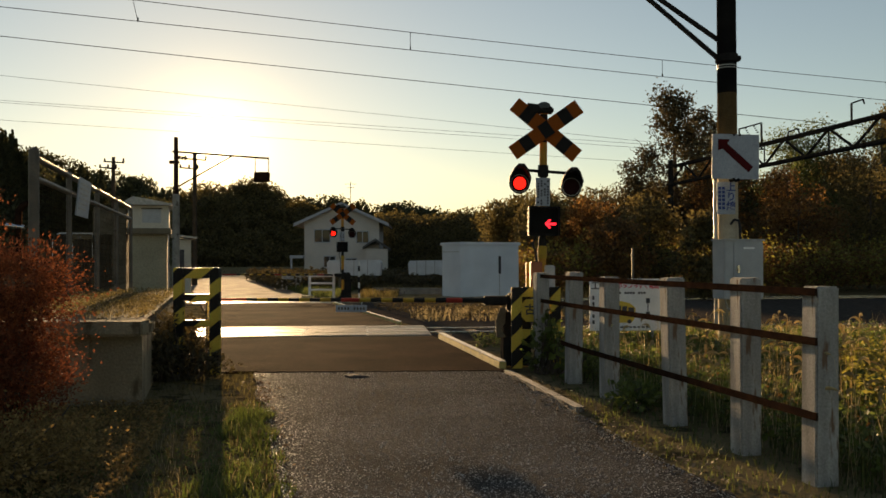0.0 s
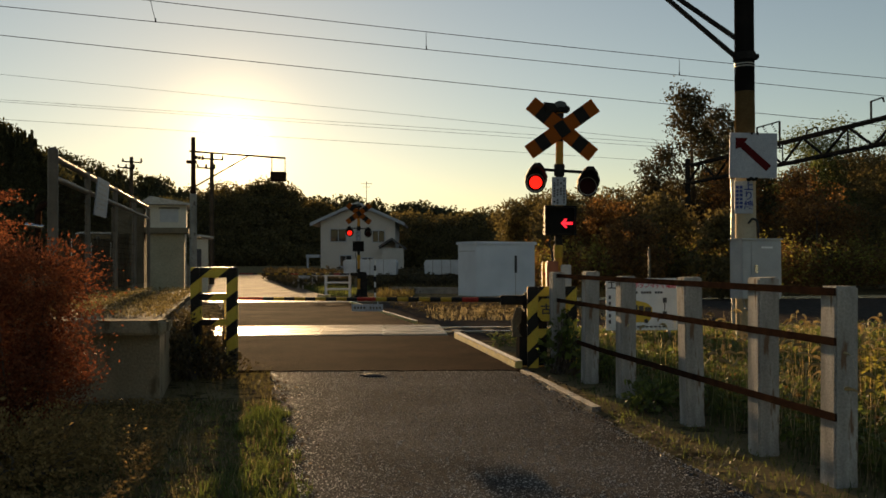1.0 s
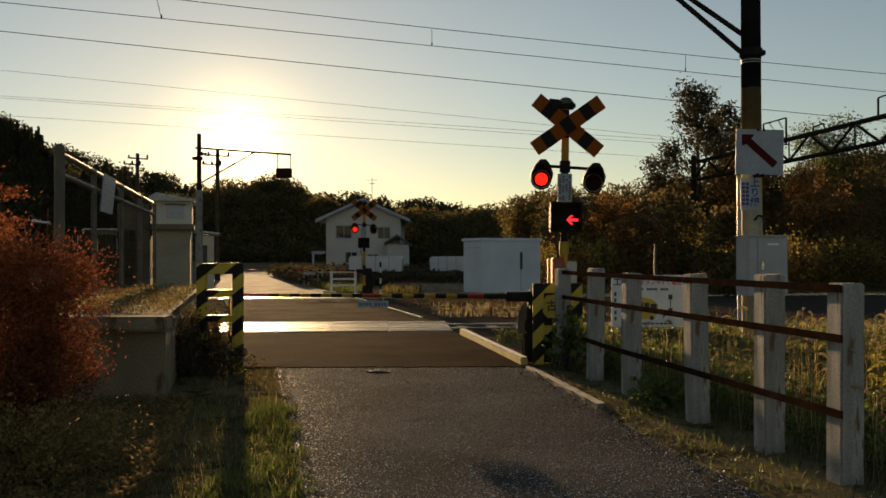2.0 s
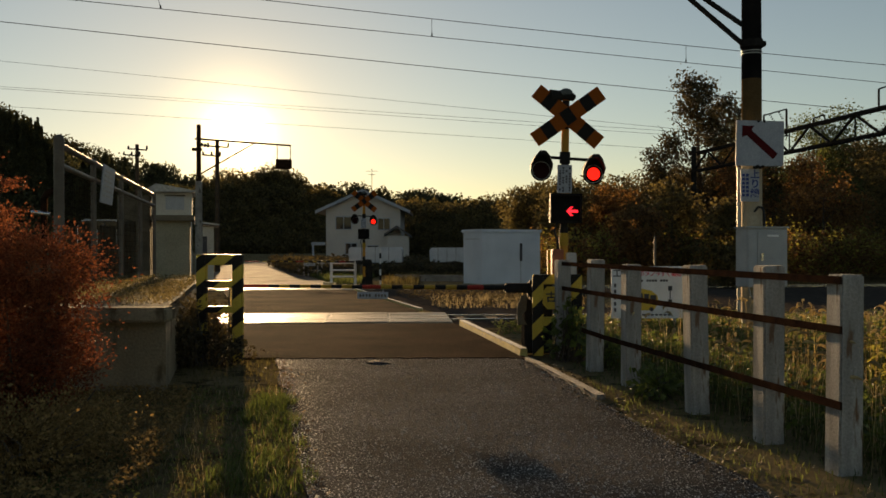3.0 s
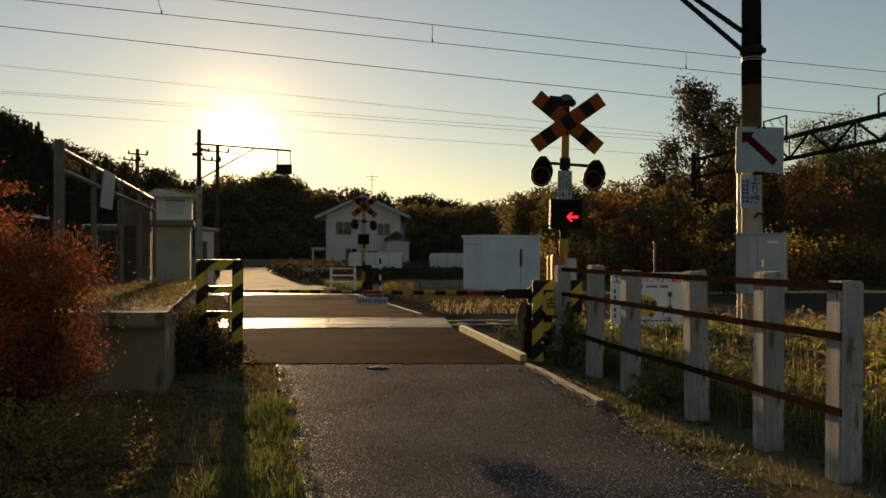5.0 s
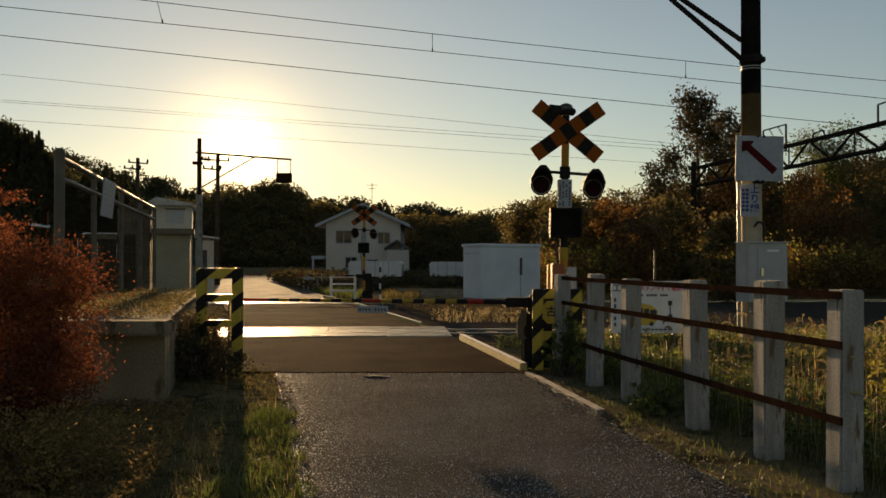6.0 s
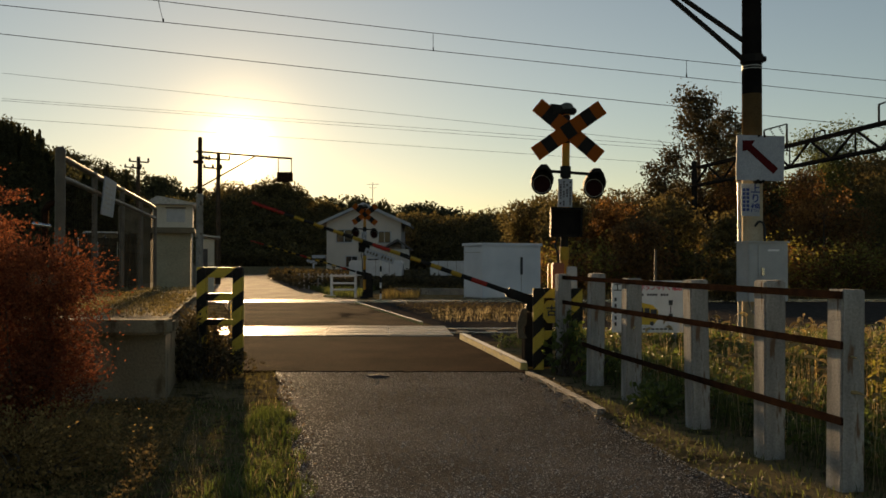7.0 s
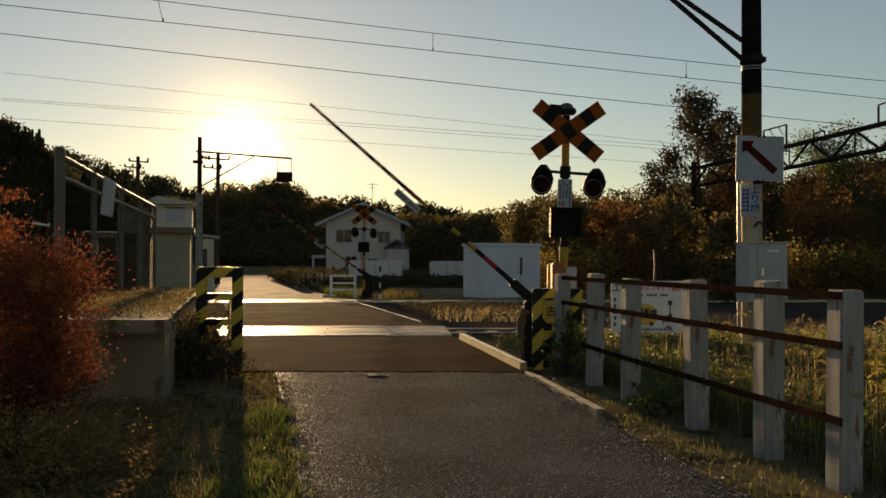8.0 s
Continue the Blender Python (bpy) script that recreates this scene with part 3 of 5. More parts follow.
    # cable and yellow sleeve
    bm = B()
    pts = [(-0.10, -0.02, 1.80), (-0.14, -0.03, 1.68), (-0.09, -0.03, 1.55), (-0.085, -0.02, 1.40), (-0.07, -0.02, 1.0)]
    for p, q in zip(pts, pts[1:]):
        rod(bm, p, q, 0.014, 0.014, 8)
    part("cable", bm, M["rubber"], root)
    bm = B()
    rod(bm, (0, 0, 1.48), (0, 0, 1.66), 0.066, 0.066, 16)
    part("sleeve", bm, M["armyellow"], root, "dull yellow sleeve round the post", smooth=True)
    return root


# crossbuck yellow darkened to deep orange: backlit shade put into the paint colour
M["buck"] = striped("backlit_crossbuck_bands", (0.25, 0.062, 0.008), BLK, (1, 0, 0), 0.33, 0.85, shift=0.75)
M["postband"] = striped("yellow_black_post", (0.40, 0.20, 0.035), BLK, (0, 0, 1), 0.80, 0.7, shift=0.6)
signal = crossing_signal(pose(1.68, 12.5, -0.005, 0, 0.9, 0), "yellow and black crossing signal post with crossbuck and red lamps", True)
far_signal = crossing_signal(pose(-3.12, 35.0, 0.0, 0, 0, 0), "distant yellow and black crossing signal beyond the tracks", False)


# ---- barriers ----
def barrier(m, length, label, drop=0.0):
    """Barrier machine with a long banded arm that lifts about its pivot; the arm points to -x."""
    root = thing("crossing_barrier", m, label, "crossing barrier", "crossing barriers")
    bm = B()
    box(bm, -0.14, 0.24, -0.16, 0.16, 0.0, 0.62, 0.02)
    box(bm, -0.17, 0.27, -0.19, 0.19, 0.0, 0.05, 0.01)
    body = part("machine_body", bm, M["darksteel"], root)
    bm = B()
    box(bm, -0.16, 0.26, -0.18, 0.18, 0.62, 0.74, 0.03)
    part("lid", bm, M["darksteel"], body)
    bm = B()
    poly(bm, [(-0.25, 0.40), (-0.26, 0.62), (-0.20, 0.80), (-0.12, 0.80), (-0.13, 0.60), (-0.19, 0.52), (-0.12, 0.40)], 0.02)
    sk = part("guard_plate", bm, M["mesh"], root, "grimy bent guard plate beside the machine")
    sk.location = (0, -0.245, 0)
    hinge = thing("arm", pose(0, -0.16, 0.90), "", "")
    hinge.parent = root
    bm = B()
    # root clamp of the arm and counterweight
    box(bm, -0.42, 0.10, -0.05, 0.05, -0.07, 0.06, 0.02)
    box(bm, -0.10, 0.22, -0.06, 0.06, -0.16, 0.10, 0.03)
    rod(bm, (0, -0.1, 0), (0, 0.12, 0), 0.06, 0.06, 14)
    part("clamp", bm, M["black"], hinge)
    bm = B()
    k = length / 4.08
    edges = [0.40, 0.71] + [0.93 + 0.1475 * i for i in range(9)] + [2.36 + 0.14 * i for i in range(10)] + [4.08]
    edges = [e * k for e in edges]
    cols = [1, 2] + [1, 0] * 4 + [2] + [1, 0] * 4 + [1, 2]
    tube(bm, [(-p, 0, drop * (p / length) ** 2) for p in edges], [0.038 - 0.018 * p / length for p in edges], 10, cols)
    part("pole", bm, [M["armyellow"], M["black"], M["armred"]], hinge, "long thin arm in yellow black and red bands")
    bm = B()
    rod(bm, (-2.08, 0, -0.03), (-2.08, 0, -0.08), 0.006, 0.006, 6)
    rod(bm, (-2.36, 0, -0.03), (-2.36, 0, -0.08), 0.006, 0.006, 6)
    box(bm, -2.43, -2.01, -0.006, 0.006, -0.165, -0.07, 0.003)
    pl = part("warning_strip", bm, M["offwhite"], hinge, "grey white warning strip with small dark print")
    marks([(-2.40 + i * 0.042, -2.375 + i * 0.042, -0.011, -0.007, -0.135, -0.10) for i in range(9) if i != 4], M["pipe"], pl)
    ARMS.append(hinge)
    return root


barrier(pose(1.25, 12.34, 0.0, 0, 0, 3.5), 4.08, "banded crossing barrier with a long thin arm")
barrier(pose(-3.05, 35.25, 0.0, 0, 0, 3.5), 4.75, "distant banded crossing barrier with a thin arm")


# ---- guard frame beside the lane, left of the crossing ----
def guard_frame(m, w, label, zs, top, lean=0.0):
    root = thing("guard_frame", m, label, "guard frame", "guard frames")
    t = 0.05
    bm = B()
    box(bm, w - 0.125, w, -t, t, 0, top, 0.008)
    part("upright", bm, M["bandL"], root)
    bm = B()
    box(bm, 0, 0.125, -t, t, 0, top, 0.008)
    part("upright", bm, M["bandL"], root)
    for z0, z1 in zs:
        bm = B()
        box(bm, 0.127, w - 0.127, -t + 0.004, t - 0.004, z0, z1, 0.006)
        part("crossbar", bm, M["bandL"], root)
    return root


guard_frame(pose(-3.19, 11.5, 0, 0, 0, -4), 0.60, "yellow and black striped steel guard frame by the lane", ((1.235, 1.37), (0.94, 1.03), (0.62, 0.70)), 1.37)

root = thing("guard_frame", pose(1.20, 11.9, 0), "yellow and black striped guard with an octagonal plate", "guard frame", "guard frames")
bm = B()
box(bm, 0.0, 0.145, -0.04, 0.04, 0, 1.09, 0.008)
part("upright", bm, M["band"], root)
bm = B()
box(bm, 0.52, 0.66, -0.04, 0.04, 0, 1.09, 0.008)
part("upright", bm, M["band"], root)
for z0, z1 in ((0.96, 1.09), (0.40, 0.52)):
    bm = B()
    box(bm, 0.147, 0.518, -0.036, 0.036, z0, z1, 0.006)
    part("crossbar", bm, M["band"], root)
bm = B()
poly(bm, [(0.11, 0.70), (0.17, 0.63), (0.37, 0.63), (0.43, 0.70), (0.43, 0.86), (0.37, 0.93), (0.17, 0.93), (0.11, 0.86)], 0.012)
pl = part("name_plate", bm, M["yellow"], root, "yellow octagonal plate with the crossing's name")
pl.location = (0.02, -0.075, 0)
text("lettering", "古", 0.15, Matrix.Translation((0.14, -0.080, 0.71)), M["ink"], pl)

# ---- old concrete post fence beside the lane ----
fence = thing("post_and_rail_fence", pose(0, 0, 0), "old fence of grey concrete posts and rusty iron rails", "fence")


def fence_x(y):
    return 3.575 - 0.165 * y


POSTS = [5.80, 6.72, 7.92, 9.49, 10.64, 11.68]
for i, y in enumerate(POSTS):
    bm = B()
    h = 1.27 + 0.02 * ((i * 5) % 3)
    box(bm, -0.085, 0.085, -0.085, 0.085, -0.15, h, 0.012)
    for v in bm.verts:
        v.co += Vector(noise.noise_vector(v.co * 4 + Vector((i * 9, 0, 0)))) * 0.006
    p = part("post", bm, M["post"], fence)
    p.matrix_basis = pose(fence_x(y) - (0.06 if y > 11 else 0.0), y, 0, 0.6 * math.sin(i * 2.1), 0.8 * math.cos(i * 1.7), 9.4 + 1.5 * math.sin(i * 3))
for z, y1 in ((1.245, 11.74), (0.925, 11.74), (0.44, 10.8)):
    bm = B()
    cuts = [5.66, 7.9, 10.0, y1]
    for k, (a, b) in enumerate(zip(cuts, cuts[1:])):
        off = -0.10
        pa = (fence_x(a) + off, a, z + 0.008 * math.sin(a * 3))
        pb = (fence_x(b) + off, b, z + 0.008 * math.sin(b * 3))
        bar(bm, pa, pb, 0.018, 0.050)
    part("rail", bm, M["rust"], fence, "rusty flat iron rail")

# ---- raised old platform ----
plat = thing("old_platform", pose(0, 0, 0), "old raised concrete platform with gravel and weeds on top", "platform", kind="structure")


def plat_x(y):
    return -0.72 - 0.235 * y


bm = B()
ends = [(plat_x(9.2), 9.2), (plat_x(18.6), 18.6), (-16, 18.6), (-16, 9.2)]
lo = [bm.verts.new((x, y, -0.1)) for x, y in ends]
hi = [bm.verts.new((x, y, 0.74)) for x, y in ends]
for i in range(4):
    bm.faces.new((lo[i], lo[(i + 1) % 4], hi[(i + 1) % 4], hi[i]))
bm.faces.new(hi)
bmesh.ops.recalc_face_normals(bm, faces=bm.faces[:])
part("retaining_wall", bm, M["wallconc"], plat)
bm = B()
bar(bm, (plat_x(9.16) - 6, 9.20, 0.77), (plat_x(9.16) + 0.05, 9.20, 0.77), 0.36, 0.15)
bmesh.ops.bevel(bm, geom=bm.edges[:], offset=0.025, segments=2, affect="EDGES")
part("coping", bm, M["wallconc"], plat)
bm = B()
nx, ny = 40, 40
grid = [[bm.verts.new((plat_x(9.3 + 9.2 * j / ny) + 0.01 - 10.8 * i / nx, 9.3 + 9.2 * j / ny, 0.835 + 0.035 * noise.noise((i * 0.6, j * 0.5, 3)))) for i in range(nx + 1)] for j in range(ny + 1)]
for j in range(ny):
    for i in range(nx):
        bm.faces.new((grid[j][i + 1], grid[j][i], grid[j + 1][i], grid[j + 1][i + 1]))
bmesh.ops.recalc_face_normals(bm, faces=bm.faces[:])
part("gravel_top", bm, M["gravel"], plat, smooth=True)

# ---- tall pipe fence on the platform ----
tall = thing("pipe_fence", pose(0, 0, 0), "tall grey pipe fence with dark panels on the platform", "fence")


def tall_x(y):
    return -2.85 - 0.214 * y


for i, y in enumerate((13.0, 15.8, 19.1, 22.3, 25.5)):
    bm = B()
    zb = 0.8 if y < 18.5 else -0.05
    rod(bm, (tall_x(y), y, zb), (tall_x(y), y, 3.05), 0.075 if i == 0 else 0.05, 0.075 if i == 0 else 0.05, 14)
    if i == 0:
        bmesh.ops.create_uvsphere(bm, u_segments=14, v_segments=8, radius=0.078, matrix=Matrix.Translation((tall_x(y), y, 3.05)))
    part("post", bm, M["pipe"], tall, smooth=True)
for z, r in ((2.98, 0.05), (2.68, 0.045)):
    bm = B()
    rod(bm, (tall_x(13.0), 13.0, z), (tall_x(25.5), 25.5, z), r, r, 12)
    part("top_rail", bm, M["pipe"], tall, smooth=True)
for a, b in ((13.0, 15.8), (15.8, 19.1), (19.1, 22.3), (22.3, 25.5)):
    bm = B()
    n = int((b - a) / 0.14)
    for i in range(1, n):
        y = a + (b - a) * i / n
        rod(bm, (tall_x(y), y, 0.85), (tall_x(y), y, 2.68), 0.0025, 0.0025, 4)
    for z in [0.9 + 0.12 * k for k in range(15)]:
        rod(bm, (tall_x(a), a, z), (tall_x(b), b, z), 0.0025, 0.0025, 4)
    part("wire_mesh", bm, M["rust"], tall)
bm = B()
y0 = 15.9
box(bm, -0.012, 0.012, 0, 1.35, 2.33, 3.02, 0.004)
nb = tagged(link("notice_board", bm, M["offwhite"]), "white notice board tied to the pipe fence", "notice board")
nb.matrix_basis = pose(tall_x(y0) - 0.14, y0, -0.03, 0, 5.5, 12.1)
marks([(0.0125, 0.0165, 0.15, 1.2 - 0.1 * (k % 3), 2.90 - k * 0.09, 2.93 - k * 0.09) for k in range(6)], M["steel"], nb)


# ---- catenary pole with signs and cabinet ----
pole = thing("catenary_pole", pose(4.88, 14.0, 0), "tall concrete catenary pole with its backlit top coloured dark", "utility pole")
bm = B()
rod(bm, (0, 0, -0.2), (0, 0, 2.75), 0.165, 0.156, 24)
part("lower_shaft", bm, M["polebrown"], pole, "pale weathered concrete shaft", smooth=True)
# middle and upper shaft carry the pole's backlit shade in their colours
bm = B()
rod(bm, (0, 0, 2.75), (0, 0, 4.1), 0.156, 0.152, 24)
part("middle_shaft", bm, M["polemid"], pole, "middle of the shaft in backlit brown", smooth=True)
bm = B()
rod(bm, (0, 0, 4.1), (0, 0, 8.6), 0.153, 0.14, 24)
part("upper_shaft", bm, M["poledark"], pole, "upper shaft coloured near black against the sky", smooth=True)
for z in (4.49, 4.53):
    bm = B()
    rod(bm, (0, 0, z), (0, 0, z + 0.014), 0.157, 0.157, 24)
    part("band", bm, M["steel"], pole)
bm = B()
rod(bm, (0, 0, 4.60), (0, 0, 4.72), 0.175, 0.175, 20)
box(bm, 0.1, 0.22, -0.05, 0.05, 4.62, 4.70, 0.01)
part("clamp", bm, M["darksteel"], pole)
for z, dx, dz in ((4.66, -1.75, 1.50), (4.96, -1.75, 1.22)):
    bm = B()
    bar(bm, (-0.14, 0.0, z), (-0.14 + dx, 0.0, z + dz), 0.06, 0.06)
    part("strut", bm, M["darksteel"], pole)
bm = B()
bar(bm, (0.0, 0.0, 6.9), (-1.6, 3.9, 6.9), 0.09, 0.09)
bar(bm, (-0.1, 0.0, 6.2), (-1.9, 0.0, 6.2), 0.07, 0.07)
part("cantilever", bm, M["darksteel"], pole)
bm = B()
rod(bm, (-0.21, -0.02, 0.4), (-0.21, -0.02, 2.72), 0.03, 0.03, 10)
part("conduit", bm, M["steel"], pole, "grey steel conduit", smooth=True)
bm = B()
pts = [(-0.02, -0.17, 2.0), (0.03, -0.2, 2.08), (0.10, -0.2, 2.06), (0.13, -0.19, 1.95), (0.13, -0.19, 1.7)]
for p, q in zip(pts, pts[1:]):
    rod(bm, p, q, 0.018, 0.018, 8)
part("cable", bm, M["rubber"], pole)

sg = thing("arrow_sign", pose(4.90, 13.70, 3.055, 0, 1.2, 0), "square white sign with a dark red slanting arrow", "sign")
bm = B()
box(bm, -0.37, 0.37, -0.01, 0.01, -0.35, 0.35, 0.004)
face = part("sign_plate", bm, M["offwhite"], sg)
bm = B()
# arrow from lower right to upper left
a = radians(141)
ux, uz = math.cos(a), math.sin(a)
px, pz = -uz, ux
tail, neck, tip = (0.24, -0.20), (-0.17, 0.16), (-0.28, 0.27)
poly(bm, [(tail[0] + px * 0.058, tail[1] + pz * 0.058), (neck[0] + px * 0.055, neck[1] + pz * 0.055), (-0.28, 0.095), (-0.28, 0.27), (-0.09, 0.27), (neck[0] - px * 0.055, neck[1] - pz * 0.055), (tail[0] - px * 0.058, tail[1] - pz * 0.058)], 0.003)
ar = part("arrow", bm, M["redsign"], face)
ar.location = (0, -0.015, 0)
for x, z, r in ((-0.03, 0.34, 0.02), (0.06, 0.34, 0.02), (-0.03, -0.36, 0.03), (0.05, -0.36, 0.025)):
    bm = B()
    rod(bm, (x, -0.02, z), (x, 0.12, z), r, r, 8)
    part("clamp", bm, M["darksteel"], sg)

bs = thing("line_name_plate", pose(4.79, 13.81, 2.16), "white plate with blue vertical lettering on the pole", "sign")
bm = B()
box(bm, -0.15, 0.14, -0.008, 0.008, 0.0, 0.51, 0.003)
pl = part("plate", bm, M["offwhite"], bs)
for i, ch in enumerate("上り線"):
    text("lettering", ch, 0.15, Matrix.Translation((-0.005, -0.012, 0.345 - i * 0.15)), M["blue"], pl)
marks([(-0.13 + c * 0.06, -0.085 + c * 0.06, -0.012, -0.0085, 0.08 + r * 0.062, 0.125 + r * 0.062) for c in range(2) for r in range(6)], M["blue"], pl)

cab = thing("control_cabinet", pose(4.92, 13.74, 0.84, 0, 0, 16), "grey beige steel control cabinet fixed to the pole", "cabinet")
bm = B()
box(bm, -0.36, 0.34, -0.20, 0.12, 0.0, 0.90, 0.012)
part("body", bm, M["cab"], cab)
bm = B()
box(bm, -0.38, 0.36, -0.23, 0.13, 0.90, 0.925, 0.006)
part("roof", bm, M["cab"], cab)
bm = B()
box(bm, -0.20, 0.33, -0.215, -0.201, 0.03, 0.87, 0.005)
dr = part("door", bm, M["cab"], cab)
bm = B()
box(bm, -0.15, -0.10, -0.235, -0.216, 0.40, 0.52, 0.006)
part("handle", bm, M["polish"], dr, "chrome latch handle")
bm = B()
box(bm, -0.03, 0.17, -0.222, -0.216, 0.77, 0.80)
part("label_strip", bm, M["board"], dr)
bm = B()
pts = [(-0.25, -0.05, 0.0), (-0.22, -0.06, -0.14), (-0.15, -0.07, -0.19), (-0.05, -0.08, -0.14), (-0.03, -0.08, 0.0)]
for p, q in zip(pts, pts[1:]):
    rod(bm, p, q, 0.016, 0.016, 8)
part("cable", bm, M["steel"], cab)

# ---- notice board by the track ----
nb = thing("safety_notice_board", pose(3.335, 14.5, 0), "white safety notice board with red lettering and a yellow picture", "notice board")
bm = B()
box(bm, -0.585, 0.585, -0.01, 0.01, 0.29, 1.14, 0.004)
pn = part("panel", bm, M["board"], nb)
text("lettering", "非常ボタン→すぐ電話", 0.12, Matrix.Translation((-0.30, -0.014, 0.965)), M["pink"], pn, width=0.86)
text("lettering", "工", 0.14, Matrix.Translation((-0.56, -0.014, 0.95)), M["ink"], pn)
rows = [(-0.28 + i * 0.045, -0.245 + i * 0.045, -0.015, -0.011, 0.89, 0.925) for i in range(14) if i not in (5, 10)]
rows += [(-0.22 + i * 0.07, -0.17 + i * 0.07, -0.015, -0.011, 0.335, 0.36) for i in range(9)]
rows += [(-0.54, -0.505, -0.015, -0.011, 0.40 + 0.1 * i, 0.46 + 0.1 * i) for i in range(5)]
rows += [(0.37, 0.385, -0.015, -0.011, 0.61, 0.735), (0.345, 0.41, -0.015, -0.011, 0.74, 0.82), (0.345, 0.41, -0.015, -0.011, 0.55, 0.60)]
marks(rows, M["ink"], pn)
bm = B()
poly(bm, [(-0.12, 0.42), (0.10, 0.42), (0.18, 0.52), (0.17, 0.66), (0.08, 0.74), (-0.10, 0.78), (-0.22, 0.72), (-0.22, 0.50)], 0.003)
pc = part("picture", bm, M["yellow"], pn, "plain yellow vehicle shape")
pc.location = (0, -0.0145, 0)
for x0, x1, z0, z1 in ((0.05, 0.15, 0.57, 0.67), (-0.05, 0.03, 0.60, 0.69), (-0.13, -0.07, 0.62, 0.70), (-0.20, -0.15, 0.63, 0.70)):
    part("picture_window", box(B(), x0, x1, -0.006, -0.0015, z0, z1), M["ink"], pc)
for x, z in ((-0.15, 0.49), (0.07, 0.44)):
    part("picture_wheel", rod(B(), (x, -0.0055, z), (x, -0.0015, z), 0.035, 0.035, 16), M["ink"], pc)
for x in (-0.45, 0.45):
    bm = B()
    box(bm, x - 0.03, x + 0.03, 0.011, 0.06, -0.2, 1.12)
    part("post", bm, M["steel"], nb)

# yellow and orange boxes beside the signal
bx = thing("emergency_button_box", pose(1.50, 12.75, 0.0), "yellow emergency button box on a post", "button box")
bm = B()
box(bm, 0.0, 0.075, -0.05, 0.05, 1.05, 1.42, 0.012)
part("box", bm, M["yellow"], bx)
bm = B()
rod(bm, (0.037, 0, -0.05), (0.037, 0, 1.05), 0.03, 0.035, 10)
part("post", bm, M["darksteel"], bx)
bm = B()
rod(bm, (0.037, -0.05, 1.25), (0.037, -0.065, 1.25), 0.022, 0.022, 14)
part("button", bm, M["redp"], bx)
bx = thing("relay_box", pose(1.78, 12.42, 0.0), "orange brown relay box with a grey cover by the signal", "relay box")
bm = B()
box(bm, -0.26, -0.10, -0.10, 0.10, 0.95, 1.43, 0.012)
part("orange_case", bm, M["orange"], bx)
bm = B()
box(bm, -0.07, 0.07, -0.16, -0.06, 0.9, 1.38, 0.012)
part("grey_case", bm, M["cab"], bx)
bm = B()
box(bm, -0.2, 0.05, -0.055, -0.01, 0.0, 1.0)
part("stand", bm, M["darksteel"], bx)


# ---- equipment hut ----
hut = thing("equipment_hut", pose(1.52, 34.7, -0.06, 0, 0, 30), "pale blue grey steel equipment hut beside the track", "hut")
bm = B()
box(bm, 0, 2.82, 0, 1.40, 0.08, 2.12, 0.02)
part("wall_box", bm, M["hut"], hut)
bm = B()
box(bm, -0.06, 2.88, -0.06, 1.46, 2.12, 2.24, 0.02)
part("roof", bm, M["hut"], hut)
bm = B()
box(bm, -0.04, 2.86, -0.04, 1.44, -0.1, 0.08, 0.01)
part("plinth", bm, M["concrete"], hut)
bm = B()
box(bm, 1.80, 1.92, -0.03, -0.002, 0.98, 1.68, 0.01)
part("louvre", bm, M["ink"], hut, "narrow dark louvre")
bm = B()
box(bm, 1.84, 1.86, -0.012, -0.002, 0.1, 0.95)
part("door_seam", bm, M["steel"], hut)
bm = B()
box(bm, -0.012, -0.002, 0.12, 1.28, 1.85, 1.87)
part("side_seam", bm, M["steel"], hut)

# ---- gantry over the far tracks ----
gan = thing("truss_gantry", pose(0, 0, 0), "dark steel lattice gantry carrying the overhead wires", "gantry")
ga, gb = Vector((13.6, 48.0, 6.5)), Vector((18.2, 24.5, 6.75))
n = 16
for dz in (0.0, -0.95):
    for s in (-0.2, 0.2):
        bm = B()
        bar(bm, ga + Vector((s, 0, dz)), gb + Vector((s, 0, dz)), 0.08, 0.09)
        part("chord", bm, M["darksteel"], gan)
for i in range(n):
    p, q = ga.lerp(gb, i / n), ga.lerp(gb, (i + 1) / n)
    bm = B()
    bar(bm, p + Vector((0, 0, 0 if i % 2 else -0.95)), q + Vector((0, 0, -0.95 if i % 2 else 0)), 0.08, 0.08)
    part("lattice", bm, M["darksteel"], gan)
    if i % 3 == 0:
        bm = B()
        bar(bm, p, p + Vector((0, 0, -0.95)), 0.05, 0.05)
        part("lattice", bm, M["darksteel"], gan)
for p in (ga, gb):
    bm = B()
    rod(bm, (p.x, p.y, -0.1), (p.x, p.y, 6.9), 0.17, 0.14, 12)
    part("mast", bm, M["darksteel"], gan)
for f, h in ((0.62, 0.75), (0.45, 0.28)):
    p = ga.lerp(gb, f)
    bm = B()
    bar(bm, p, p + Vector((0, 0, h)), 0.06, 0.06)
    bar(bm, p + Vector((0, 0, h)), p + Vector((0.3, -0.3, h + 0.10)), 0.05, 0.05)
    bar(bm, p + Vector((0.3, -0.3, h + 0.10)), p + Vector((0.33, -0.33, h - 0.08)), 0.05, 0.05)
    part("wire_bracket", bm, M["darksteel"], gan)
# outrigger with two insulators behind the sign
bm = B()
o = Vector((14.42, 39.8, 6.45))
bar(bm, o + Vector((1.02, 0, 0)), o + Vector((1.02, 0, 1.2)), 0.07, 0.07)
bar(bm, o + Vector((0, 0, 0.92)), o + Vector((1.02, 0, 1.2)), 0.06, 0.06)
bar(bm, o + Vector((0, 0, 0.92)), o + Vector((0, 0, 0.0)), 0.06, 0.06)
bar(bm, o, o + Vector((1.1, 0, 0.0)), 0.06, 0.06)
